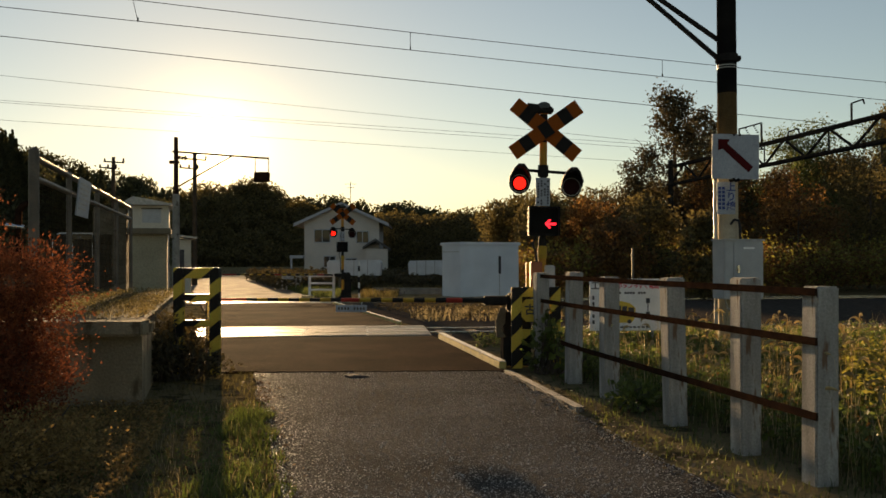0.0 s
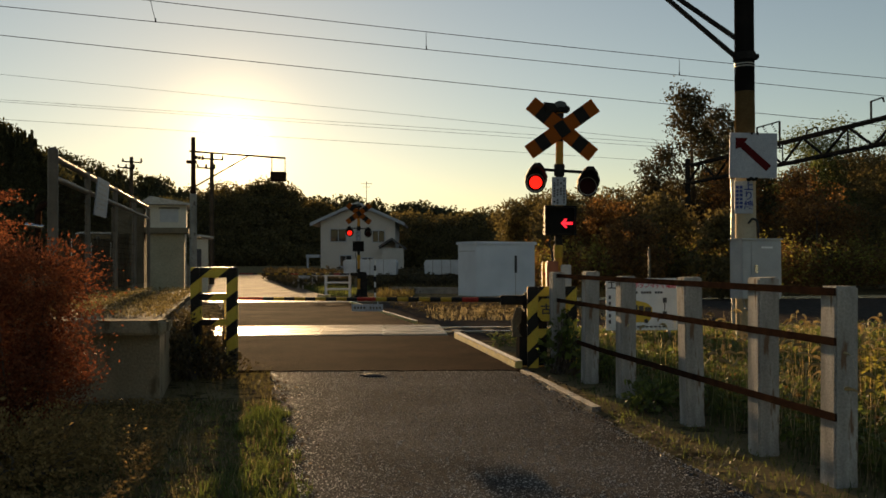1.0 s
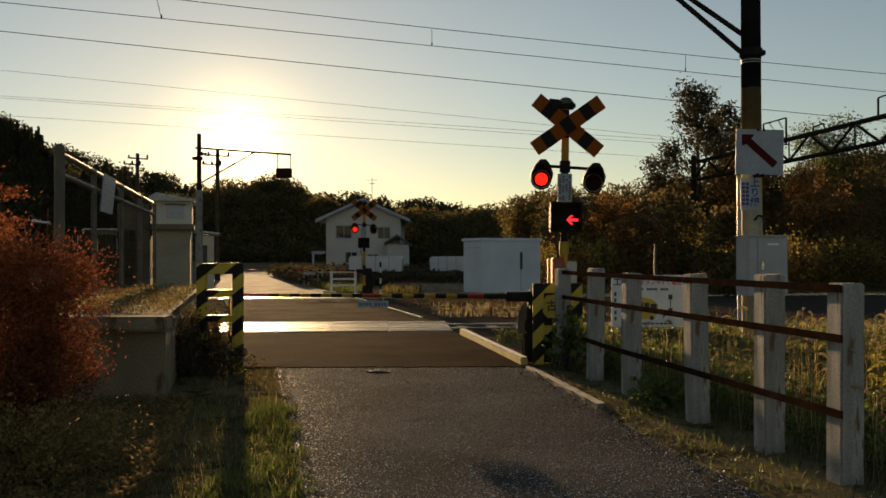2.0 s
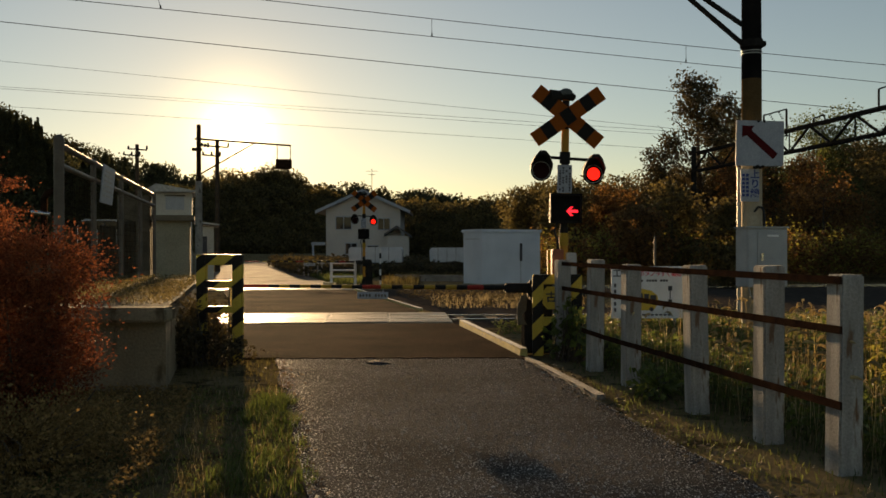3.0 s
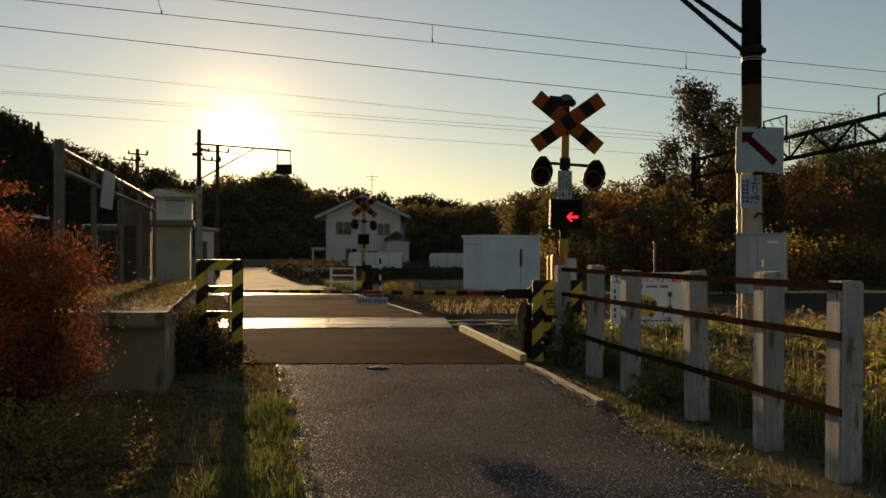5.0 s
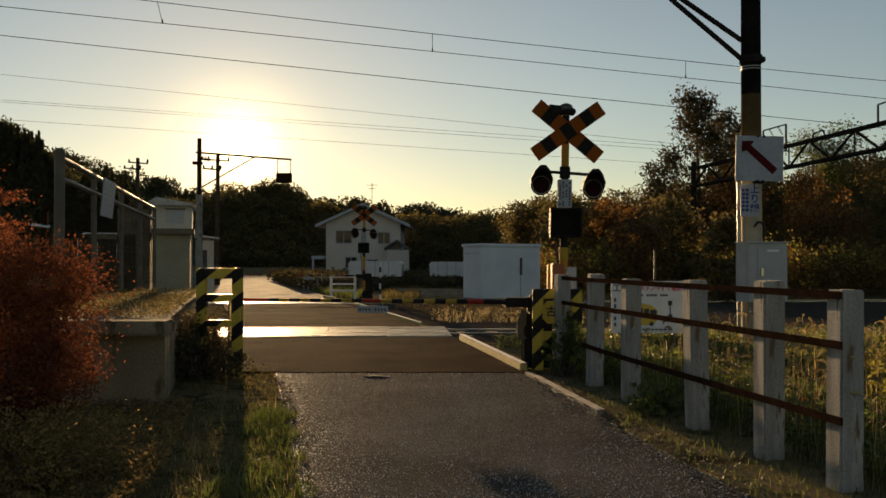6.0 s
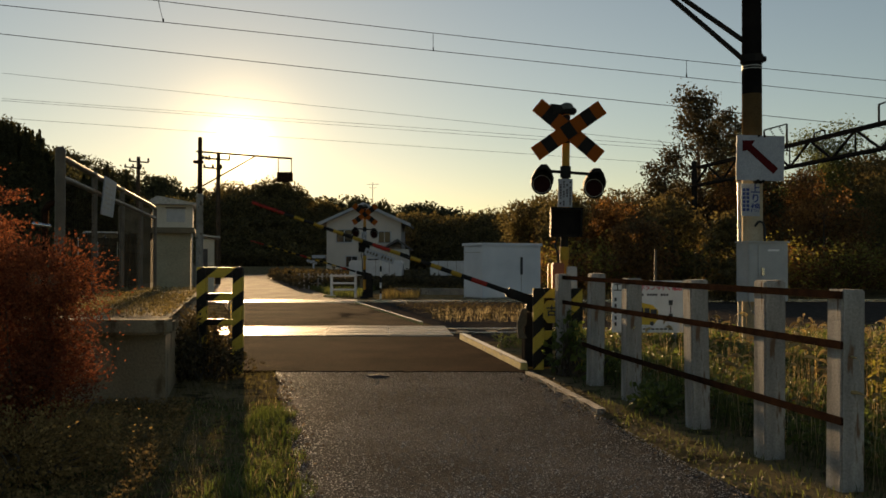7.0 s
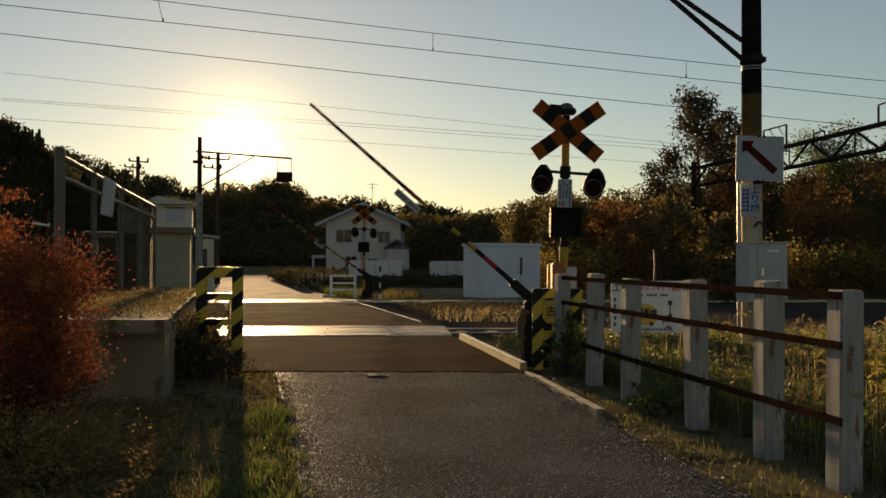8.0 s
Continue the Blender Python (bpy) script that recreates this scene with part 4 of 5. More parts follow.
for x in (0.28, 0.68):
    c = o + Vector((x, 0, 0.88 + 0.27 * x))
    for k in range(4):
        rod(bm, c + Vector((0.05 * k, 0, -0.09 * k)), c + Vector((0.05 * k + 0.02, 0, -0.09 * k - 0.04)), 0.06, 0.04, 8)
part("outrigger", bm, M["darksteel"], gan)

# ---- mast with arm near the sun ----
mast = thing("signal_mast", pose(-9.64, 35.0, 0), "slim overhead line mast with a braced arm and hanging box", "mast")
bm = B()
rod(bm, (0, 0, 4.1), (0, 0, 6.34), 0.10, 0.085, 12)
part("top_shaft", bm, M["rust"], mast, smooth=True)
bm = B()
rod(bm, (0, 0, -0.2), (0, 0, 4.1), 0.15, 0.13, 14)
part("lower_shaft", bm, M["concrete"], mast, "pale concrete lower shaft", smooth=True)
bm = B()
bar(bm, (-0.15, 0, 5.78), (3.64, 0, 5.50), 0.07, 0.07)
part("arm", bm, M["rust"], mast)
bm = B()
bar(bm, (0.0, 0, 4.35), (2.2, 0, 5.60), 0.05, 0.05)
part("brace", bm, M["rust"], mast)
bm = B()
bar(bm, (3.1, 0, 5.52), (3.1, 0, 4.95), 0.03, 0.03)
bar(bm, (3.62, 0, 5.50), (3.62, 0, 4.95), 0.03, 0.03)
part("hanger", bm, M["rust"], mast)
bm = B()
box(bm, 3.06, 3.66, -0.12, 0.12, 4.58, 4.96, 0.02)
part("hanging_box", bm, M["rust"], mast)
bm = B()
box(bm, -0.25, 0.12, -0.1, 0.1, 5.30, 5.42, 0.01)
for k in range(3):
    rod(bm, (0.1 + k * 0.12, 0, 5.55 - k * 0.02), (0.17 + k * 0.12, 0, 5.53 - k * 0.02), 0.09, 0.06, 8)
part("insulator", bm, M["rust"], mast)


def utility_pole(x, y, h, label, step):
    root = thing("utility_pole", pose(x, y, 0), label, "utility pole", "utility poles")
    bm = B()
    rod(bm, (0, 0, -0.2), (0, 0, h), 0.17, 0.12, 12)
    part("shaft", bm, M["darkpole"], root, smooth=True)
    for z, a, b in ((h - 0.35, -0.55, 0.75), (h - 0.35 - step, -0.85, 0.25)):
        bm = B()
        bar(bm, (a, -0.18, z + 0.04), (b, -0.18, z - 0.06), 0.09, 0.09)
        part("crossarm", bm, M["darksteel"], root)
        for k in (0.02, 0.5, 0.98):
            bm = B()
            xx = a + (b - a) * k
            rod(bm, (xx, -0.18, z), (xx, -0.18, z + 0.24), 0.08, 0.05, 8)
            part("insulator", bm, M["darksteel"], root)


utility_pole(-20.7, 60, 8.5, "far utility pole with two crossarms against the sky", 0.40)
utility_pole(-14.0, 55, 8.1, "far utility pole standing against the low sun", 0.55)


# ---- overhead wires ----
def wire(name, p, q, sag, r, label, n=24):
    p, q = Vector(p), Vector(q)
    bm = B()
    pts = [p.lerp(q, i / n) - Vector((0, 0, 4 * sag * (i / n) * (1 - i / n))) for i in range(n + 1)]
    tube(bm, pts, [r] * len(pts), 5)
    tagged(link(name, bm, M["darksteel"]), label, "wire")
    return pts


def along(p, q, x):
    k = (x - p[0]) / (q[0] - p[0])
    return Vector(p).lerp(Vector(q), k)


def span(p, q, x0, x1):
    return along(p, q, x0), along(p, q, x1)


cw = ((-5.47, 17.2, 6.10), (5.32, 19.37, 5.49))
mw = ((-0.22, 18.1, 6.16), (5.32, 19.37, 5.96))
fw = ((-8.4, 16.8, 5.83), (6.9, 19.7, 4.83))
wire("contact_wire", *span(*cw, -16, 22), 0.0, 0.0075, "thin overhead contact wire above the near track")
wire("messenger_wire", along(*mw, -16).xy.to_3d() + Vector((0, 0, 7.157)), along(*mw, 22).xy.to_3d() + Vector((0, 0, 5.334)), 0.278, 0.0075, "thin messenger wire above the contact wire")
wire("feeder_wire", *span(*fw, -18, 24), 0.10, 0.0075, "thin feeder wire crossing the lane")
for x in (-5.47, -0.22, 5.32, 11.0):
    a, b = along(*cw, x), along(*mw, x)
    b.z = 6.118 - 0.0526 * x + 0.00077 * x * x
    bm = B()
    rod(bm, a, b, 0.006, 0.006, 5)
    rod(bm, a, a + Vector((0, 0, 0.07)), 0.016, 0.016, 6)
    tagged(link("dropper_wire", bm, M["darksteel"]), "short hanger between the two overhead wires", "wire", "droppers")
for k, (za, zb) in enumerate(((6.35, 5.20), (6.95, 5.75), (7.02, 5.90), (7.9, 6.0))):
    wire("far_wire", (-15.2, 30.4, za), (8.9, 34.0, zb), 0.0, 0.006, "thin overhead wire above the far track")
    wire("far_wire", (8.9, 34.0, zb), (15.5, 40.0, zb + 0.15), 0.0, 0.006, "thin overhead wire above the far track")


# ---- far buildings ----
def window(root, x0, x1, z0, z1, y):
    bm = B()
    for a, b, c, d in ((x0, x1, z1 - 0.07, z1), (x0, x1, z0, z0 + 0.07), (x0, x0 + 0.07, z0 + 0.07, z1 - 0.07), (x1 - 0.07, x1, z0 + 0.07, z1 - 0.07), ((x0 + x1) / 2 - 0.03, (x0 + x1) / 2 + 0.03, z0 + 0.07, z1 - 0.07)):
        box(bm, a, b, y - 0.07, y - 0.003, c, d)
    w = part("window", bm, M["offwhite"], root)
    bm = B()
    box(bm, x0 + 0.07, x1 - 0.07, y - 0.03, y - 0.004, z0 + 0.07, z1 - 0.07)
    part("pane", bm, M["pane"], w)


house = thing("house", pose(-6.75, 75, 0), "two storey pale house with a dark gabled roof", "house")
bm = B()
poly(bm, [(-3.15, -0.2), (3.15, -0.2), (3.15, 4.75), (0, 6.15), (-3.15, 4.75)], 8.0)
part("wall", bm, M["siding"], house)
for s in (-1, 1):
    bm = B()
    poly(bm, [(s * -0.0, 6.20), (s * 3.95, 4.42), (s * 3.95, 4.62), (0.0, 6.42)], 9.0)
    r = part("roof_slope", bm, M["rooft"], house)
    r.location = (0, -0.55, 0)
    bm = B()
    poly(bm, [(0, 6.16), (s * 3.98, 4.34), (s * 3.98, 4.62), (0, 6.40)], 0.05)
    r = part("barge_board", bm, M["offwhite"], house)
    r.location = (0, -0.62, 0)
window(house, -2.35, -0.95, 3.0, 4.15, 0)
window(house, 1.2, 2.3, 2.95, 4.0, 0)
window(house, -1.55, -0.5, 0.9, 1.9, 0)
window(house, 0.3, 1.3, 0.85, 1.7, 0)
bm = B()
poly(bm, [(1.85, 2.45), (2.9, 3.12), (4.1, 2.30), (4.1, 2.48), (2.9, 3.32), (1.85, 2.64)], 2.2)
p = part("porch_roof", bm, M["rooft"], house)
p.location = (0, -1.5, 0)
bm = B()
box(bm, 2.1, 3.9, -1.3, -0.003, -0.2, 2.45)
part("porch", bm, M["siding"], house)
bm = B()
box(bm, -4.3, -3.2, -0.6, 3, 1.7, 1.95)
box(bm, -4.25, -4.1, -0.55, -0.4, -0.2, 1.7)
part("carport", bm, M["offwhite"], house)
bm = B()
rod(bm, (0.5, 3, 6.1), (0.5, 3, 8.4), 0.03, 0.03, 6)
box(bm, 0.0, 1.0, 2.98, 3.02, 8.2, 8.23)
box(bm, 0.2, 0.8, 2.98, 3.02, 7.9, 7.93)
part("antenna", bm, M["darksteel"], house)

shed = thing("platform_shed", pose(-12.15, 40, 0, 0, 0, 15), "cream two storey shed with a low pitched pale roof", "shed")
for name, b, mt, lab in (("upper_wall", (-0.95, 0.78, 0, 3.6, 2.95, 3.98), "shedw", ""), ("lower_wall", (-0.85, 0.70, 0.12, 3.5, -0.1, 2.70), "shedlow", ""),
                         ("ledge", (-1.0, 0.88, -0.25, 3.6, 2.70, 2.95), "mesh", "dark ledge between the storeys"), ("shutter", (-0.35, 0.45, -0.03, -0.002, 3.2, 3.8), "cab", "grey window shutter"),
                         ("shutter_hood", (-0.4, 0.5, -0.09, -0.002, 3.81, 3.87), "mesh", ""), ("downpipe", (0.74, 0.80, -0.09, -0.02, 0.0, 2.68), "steel", ""),
                         ("side_wing", (-2.45, -1.05, 0.4, 3.4, -0.1, 3.85), "mesh", ""), ("annex", (0.95, 1.75, 0.6, 3.4, -0.1, 2.45), "shedw", ""), ("doorway", (1.1, 1.45, 0.55, 0.598, 0.0, 2.0), "ink", "")):
    part(name, box(B(), *b), M[mt], shed, lab)
bm = B()
poly(bm, [(-1.2, 3.985), (0.98, 3.985), (0.95, 4.06), (-0.75, 4.36), (-1.15, 4.1)], 4.2)
p = part("roof", bm, M["steel"], shed)
p.location = (0, -0.3, 0)
bm = B()
poly(bm, [(0.85, 2.72), (2.0, 2.58), (2.0, 2.50), (0.85, 2.62)], 3.4)
p = part("annex_roof", bm, M["steel"], shed)
p.location = (0, 0.3, 0)


def greenhouse(x, y, l, w, h, rz, label):
    root = thing("covered_stack", pose(x, y, 0, 0, 0, rz), label, "covered stack", "covered stacks")
    bm = B()
    poly(bm, [(0.05, 0.62), (l - 0.05, 0.62), (l, h - 0.14), (l - 0.12, h), (0.12, h), (0, h - 0.14)], w)
    bmesh.ops.bevel(bm, geom=bm.edges[:], offset=0.03, segments=2, affect="EDGES")
    part("sheet_cover", bm, M["sheet"], root)
    bm = B()
    box(bm, 0.1, l - 0.1, 0.1, w - 0.1, -0.05, 0.62)
    part("base", bm, M["darksteel"], root)
    for k in range(1, 4):
        bm = B()
        box(bm, l * k / 4 - 0.02, l * k / 4 + 0.02, -0.01, w + 0.01, 0.62, h + 0.012)
        part("strap", bm, M["steel"], root)


greenhouse(-5.35, 50, 3.05, 2.0, 1.50, 0, "long white plastic covered stack near the house")
greenhouse(-0.8, 51, 2.1, 2.4, 1.46, -12, "bluish white plastic covered stack beyond the hut")

# weathered panels and stored things beyond the pipe fence
pw = thing("panel_fence", pose(-12.6, 29.0, 0, 0, 0, 8), "weathered grey corrugated panel fence beyond the platform", "fence")
for i in range(4):
    bm = B()
    h = 2.2 + 0.15 * (i % 2)
    cols = [(bm.verts.new((i * 0.62 + k * 0.025, 0.025 * math.sin(k * 1.571), -0.05)), bm.verts.new((i * 0.62 + k * 0.025, 0.025 * math.sin(k * 1.571), h))) for k in range(25)]
    for p, q in zip(cols, cols[1:]):
        bm.faces.new((p[0], q[0], q[1], p[1]))
    bmesh.ops.solidify(bm, geom=bm.faces[:], thickness=0.006)
    part("panel", bm, M["mesh"], pw)
for i in range(2):
    bm = B()
    box(bm, i * 1.4 - 0.05, i * 1.4 + 0.05, 0.06, 0.16, -0.1, 2.3)
    part("post", bm, M["pipe"], pw)


def parked_car(x, y, z, rz, label):
    root = thing("parked_car", pose(x, y, z, 0, 0, rz), label, "car", "parked cars")
    bm = B()
    poly(bm, [(0, 0.25), (3.6, 0.25), (3.65, 0.75), (2.9, 0.95), (2.3, 1.45), (0.5, 1.48), (0.05, 0.95)], 1.5)
    bmesh.ops.bevel(bm, geom=bm.edges[:], offset=0.07, segments=3, affect="EDGES")
    part("body", bm, M["carpaint"], root, smooth=True)
    bm = B()
    poly(bm, [(0.45, 0.95), (2.62, 0.97), (2.22, 1.38), (0.62, 1.40)], 0.01)
    w = part("side_window", bm, M["pane"], root)
    w.location = (0, -0.012, 0)
    for a in (0.7, 2.9):
        bm = B()
        rod(bm, (a, -0.03, 0.30), (a, 0.17, 0.30), 0.30, 0.30, 20)
        part("wheel", bm, M["rubber"], root)


bm = B()
poly(bm, [(-16, -0.1), (9.5, -0.1), (8.0, 1.45), (-16, 1.6)], 14)
lot = tagged(link("raised_lot", bm, M["gravel"]), "raised gravel lot beyond the panel fence", "ground", kind="structure")
lot.location = (-24, 42, 0)
parked_car(-18.2, 43.5, 1.42, -5, "silver parked car on the raised lot")
# picket fence by the far lane
pf = thing("picket_fence", pose(-7.6, 46.5, 0), "low pale picket fence beside the house garden", "fence")
for i in range(12):
    bm = B()
    box(bm, i * 0.24, i * 0.24 + 0.09, 0, 0.03, -0.05, 0.8)
    part("picket", bm, M["siding"], pf)
for z in (0.25, 0.62):
    bm = B()
    box(bm, -0.05, 2.8, 0.031, 0.06, z, z + 0.06)
    part("rail", bm, M["siding"], pf)

# far white gate fence and marker posts by the far signal
ff = thing("low_pipe_fence", pose(-4.55, 35.6, 0), "low pale pipe fence beside the far signal", "fence")
for x in (0.06, 1.02):
    bm = B()
    rod(bm, (x, 0, -0.05), (x, 0, 0.90), 0.055, 0.055, 10)
    part("post", bm, M["whitep"], ff)
for z in (0.86, 0.56, 0.30):
    bm = B()
    rod(bm, (0.0, 0, z), (1.08, 0, z), 0.04, 0.04, 10)
    part("rail", bm, M["whitep"], ff)
mk = thing("marker_post", pose(-2.4, 33.9, 0), "thin black and white marker post", "marker post")
bm = B()
rod(bm, (0, 0, -0.05), (0, 0, 1.45), 0.04, 0.04, 10)
M["bw"] = striped("black_white_bands", (0.6, 0.6, 0.58), BLK, (0, 0, 1), 0.42, 0.5)
part("shaft", bm, M["bw"], mk)
for x, y, h in ((-2.95, 12.3, 0.93), (5.5, 23.0, 1.75)):
    mk = thing("thin_post", pose(x, y, 0), "thin grey steel post standing in the weeds", "post")
    bm = B()
    rod(bm, (0, 0, -0.05), (0, 0, h), 0.035, 0.03, 10)
    part("shaft", bm, M["polish"] if h < 1.5 else M["pipe"], mk)

bp = thing("pipe_stand", pose(-6.75, 15.0, 0.82), "rusty stand pipe with a short bright cross pipe", "pipe stand")
bm = B()
tube(bm, [(0, 0, -0.05), (0, 0, 1.48), (0.06, 0, 1.58), (0.16, 0, 1.62)], [0.06, 0.06, 0.055, 0.05], 10)
part("stand", bm, M["rust"], bp, smooth=True)
bm = B()
rod(bm, (-0.17, -0.09, 1.25), (0.14, -0.09, 1.21), 0.035, 0.035, 12)
part("cross_pipe", bm, M["polish"], bp, "bright worn steel pipe", smooth=True)

# low boundary wall and railing beyond the far track
bm = B()
bar(bm, (-2.2, 40.0, 0.1), (0.9, 39.0, 0.1), 0.2, 0.3)
tagged(link("low_wall", bm, M["concrete"]), "low concrete wall beyond the far track", "wall", kind="structure")


# ---- plants ----
def leaf_mesh(pts, size, seed, aspect=1.6, up=0.0):
    """One small folded leaf at every point, turned at random."""
    g = np.random.default_rng(seed)
    n = len(pts)
    a = g.normal(size=(n, 3))
    a[:, 2] = a[:, 2] * (1 - up) + up * 0.2
    a /= np.linalg.norm(a, axis=1)[:, None]
    b = np.cross(a, g.normal(size=(n, 3)))
    b /= np.linalg.norm(b, axis=1)[:, None]
    s = size * g.uniform(0.6, 1.35, n)[:, None]
    p = np.asarray(pts)
    v = np.empty((n, 4, 3))
    c = np.cross(a, b) * 0.18
    v[:, 0] = p - a * s * aspect / 2
    v[:, 1] = p + b * s / 2 + c * s
    v[:, 2] = p + a * s * aspect / 2
    v[:, 3] = p - b * s / 2 + c * s
    f = np.arange(4 * n).reshape(n, 4)
    return v.reshape(-1, 3), f


def blob_points(blobs, per, seed, hollow=0.35, fuzz=0.22):
    """Points in a set of ellipsoids (x, y, z, rx, ry, rz), thicker towards the outside."""
    g = np.random.default_rng(seed)
    out = []
    for x, y, z, rx, ry, rz in blobs:
        n = max(6, int(per * (rx * rz)))
        d = g.normal(size=(n, 3))
        d /= np.linalg.norm(d, axis=1)[:, None]
        r = hollow + (1 - hollow) * g.uniform(0, 1, n) ** 0.6
        r = r * (1 + fuzz * g.normal(size=n))
        out.append(np.array((x, y, z)) + d * r[:, None] * np.array((rx, ry, rz)))
    return np.concatenate(out)


def limbs(bm, base, h, r, seed, n=9, spread=0.5):
    g = random.Random(seed)
    top = Vector(base) + Vector((g.uniform(-0.2, 0.2), g.uniform(-0.2, 0.2), h))
    mid = Vector(base).lerp(top, 0.5) + Vector((g.uniform(-0.1, 0.1) * h * 0.3, 0, 0))
    rod(bm, base, mid, r, r * 0.65, 8)
    rod(bm, mid, top, r * 0.65, r * 0.15, 8)
    for i in range(n):
        k = 0.25 + 0.7 * i / n
        p = Vector(base).lerp(mid, k * 2) if k < 0.5 else mid.lerp(top, k * 2 - 1)
        a = g.uniform(0, 6.283)
        q = p + Vector((math.cos(a), math.sin(a), g.uniform(0.5, 1.2))) * h * spread * (1.05 - k) * g.uniform(0.6, 1)
        rod(bm, p, q, r * 0.32 * (1.1 - k), r * 0.06, 5)
        for _ in range(2):
            s = p.lerp(q, g.uniform(0.4, 0.8))
            e = s + Vector((g.uniform(-1, 1), g.uniform(-1, 1), g.uniform(0.1, 1))) * h * 0.10
            rod(bm, s, e, r * 0.12, r * 0.03, 4)


def tree(x, y, h, w, material, seed, label, leaf=0.16, per=900, low=0.25, z0=0.0, cat="tree", blobs=14, cone=0.0, hollow=0.35, n_limb=9):
    g = random.Random(seed)
    root = thing("tree", pose(x, y, z0), label, cat, "trees")
    bm = B()
    limbs(bm, (0, 0, -0.2), h * 0.95, max(0.05, h * 0.018), seed, n_limb)
    part("trunk", bm, M["bark"], root)
    bl = []
    for i in range(blobs):
        k = (i + g.random()) / blobs
        z = h * (low + (0.97 - low) * k)
        wide = w * (1 - cone * k) * (0.55 + 0.45 * math.sin(math.pi * min(1, 0.25 + 0.75 * k)))
        a = g.uniform(0, 6.283)
        d = wide * g.uniform(0.15, 0.75)
        rr = w * g.uniform(0.22, 0.42) * (1 - 0.55 * cone * k)
        bl.append((d * math.cos(a), d * math.sin(a), z - rr * 0.3, rr, rr, rr * g.uniform(0.6, 0.9)))
    v, f = leaf_mesh(blob_points(bl, per, seed, hollow), leaf, seed)
    c = raw("crown", v, f, material)
    c.parent = root
    return root


# woods on the right of the lane
g = random.Random(11)
tree(15.6, 54, 12.3, 3.9, M["leaf_tall"], 21, "tall thin crowned tree with brown green leaves", 0.12, 330, 0.28, blobs=46, cone=0.55, hollow=0.05, n_limb=22)
tree(18.0, 55, 11.4, 3.0, M["leaf_tall"], 23, "tall dark autumn tree behind the pole", 0.12, 420, 0.3, blobs=22, cone=0.4, hollow=0.1, n_limb=14)
tree(13.4, 54, 8.6, 2.5, M["leaf_tall"], 22, "slender tree with thinning autumn leaves", 0.12, 380, 0.3, blobs=18, cone=0.3, hollow=0.1, n_limb=14)
SPECS = [(6.4, 44, 4.9, 2.3, "leaf_olive"), (8.3, 43, 4.4, 2.2, "leaf_brown"), (9.8, 38, 4.3, 2.0, "leaf_olive"), (12.2, 37, 5.6, 2.2, "leaf_brown"),
         (14.6, 35, 5.2, 2.2, "leaf_brown"), (17.2, 40, 7.6, 2.7, "leaf_green"), (15.8, 31, 4.6, 2.0, "leaf_olive"), (19.0, 36, 8.0, 2.8, "leaf_olive"),
         (20.5, 34, 7.4, 2.5, "leaf_green"), (13.0, 30, 3.6, 1.7, "leaf_brown"), (10.6, 32, 3.3, 1.6, "leaf_olive"), (8.0, 36, 3.2, 1.6, "leaf_brown"),
         (17.4, 27, 5.0, 1.9, "leaf_brown"), (22.0, 40, 8.2, 2.9, "leaf_olive"), (5.0, 50, 5.2, 2.4, "leaf_olive"), (16.4, 48, 8.6, 2.8, "leaf_green"), (24.0, 44, 9.0, 3.0, "leaf_green")]
for i, (x, y, h, w, mt) in enumerate(SPECS):
    if x > 11.9:
        x, y, w, h = x * 1.4, y * 1.4, w * 1.4, 1.45 + (h - 1.45) * 1.4
    thin = 480 if x > 15 else 820
    tree(x, y, h, w, M[mt], 40 + i, {"leaf_olive": "olive brown autumn tree at the edge of the wood", "leaf_brown": "rusty brown autumn tree beside the railway", "leaf_green": "dull green broadleaf tree with thinning leaves"}[mt], 0.10, thin, 0.08, blobs=24, n_limb=16)


# wooded hills in the distance, one mass of crowns each
def hill(name, label, pts, depth, leaf, material, seed, per, back=1.0):
    """A ridge through the points (x, y, height), covered with crowns, then enlarged about the lane's head by back."""
    away = Matrix.Translation(EYE) @ Matrix.Scale(back, 4) @ Matrix.Translation(-Vector(EYE))
    bm = B()
    g = random.Random(seed)
    rows = []
    for x, y, h in pts:
        rows.append([bm.verts.new((x * k, y * k, z)) for k, z in ((0.86, -0.5), (0.93, h * 0.45), (1.0, h * 0.78), (1.2, h * 0.7), (1.5, -0.5))])
    for p, q in zip(rows, rows[1:]):
        for k in range(4):
            bm.faces.new((p[k], q[k], q[k + 1], p[k + 1]))
    bmesh.ops.recalc_face_normals(bm, faces=bm.faces[:])
    bmesh.ops.transform(bm, matrix=away, verts=bm.verts[:])
    tagged(link(name, bm, M["soil"]), "dark earth slope under the distant wood", "hillside", kind="structure")
    bl = []
    for (x0, y0, h0), (x1, y1, h1) in zip(pts, pts[1:]):
        ln = math.hypot(x1 - x0, y1 - y0)
        for _ in range(int(ln * depth * 6)):
            k = g.random()
            x, y, h = x0 + (x1 - x0) * k, y0 + (y1 - y0) * k, h0 + (h1 - h0) * k
            s = g.random()
            sc = 0.86 + 0.15 * s
            r = h * g.uniform(0.08, 0.13) + 0.45
            z = h * min(1.0, 0.12 + 0.9 * s) - r * 0.75 + g.uniform(-0.04, 0.04) * h
            bl.append((x * sc, y * sc, max(r * 0.5, z), r, r, r * g.uniform(0.8, 1.2)))
    v, f = leaf_mesh(blob_points(bl, per, seed, 0.5, 0.09), leaf, seed)
    ob = raw(name + "_wood", v, f, material)
    ob.data.transform(away)
    return tagged(ob, label, "woodland", kind="stuff")


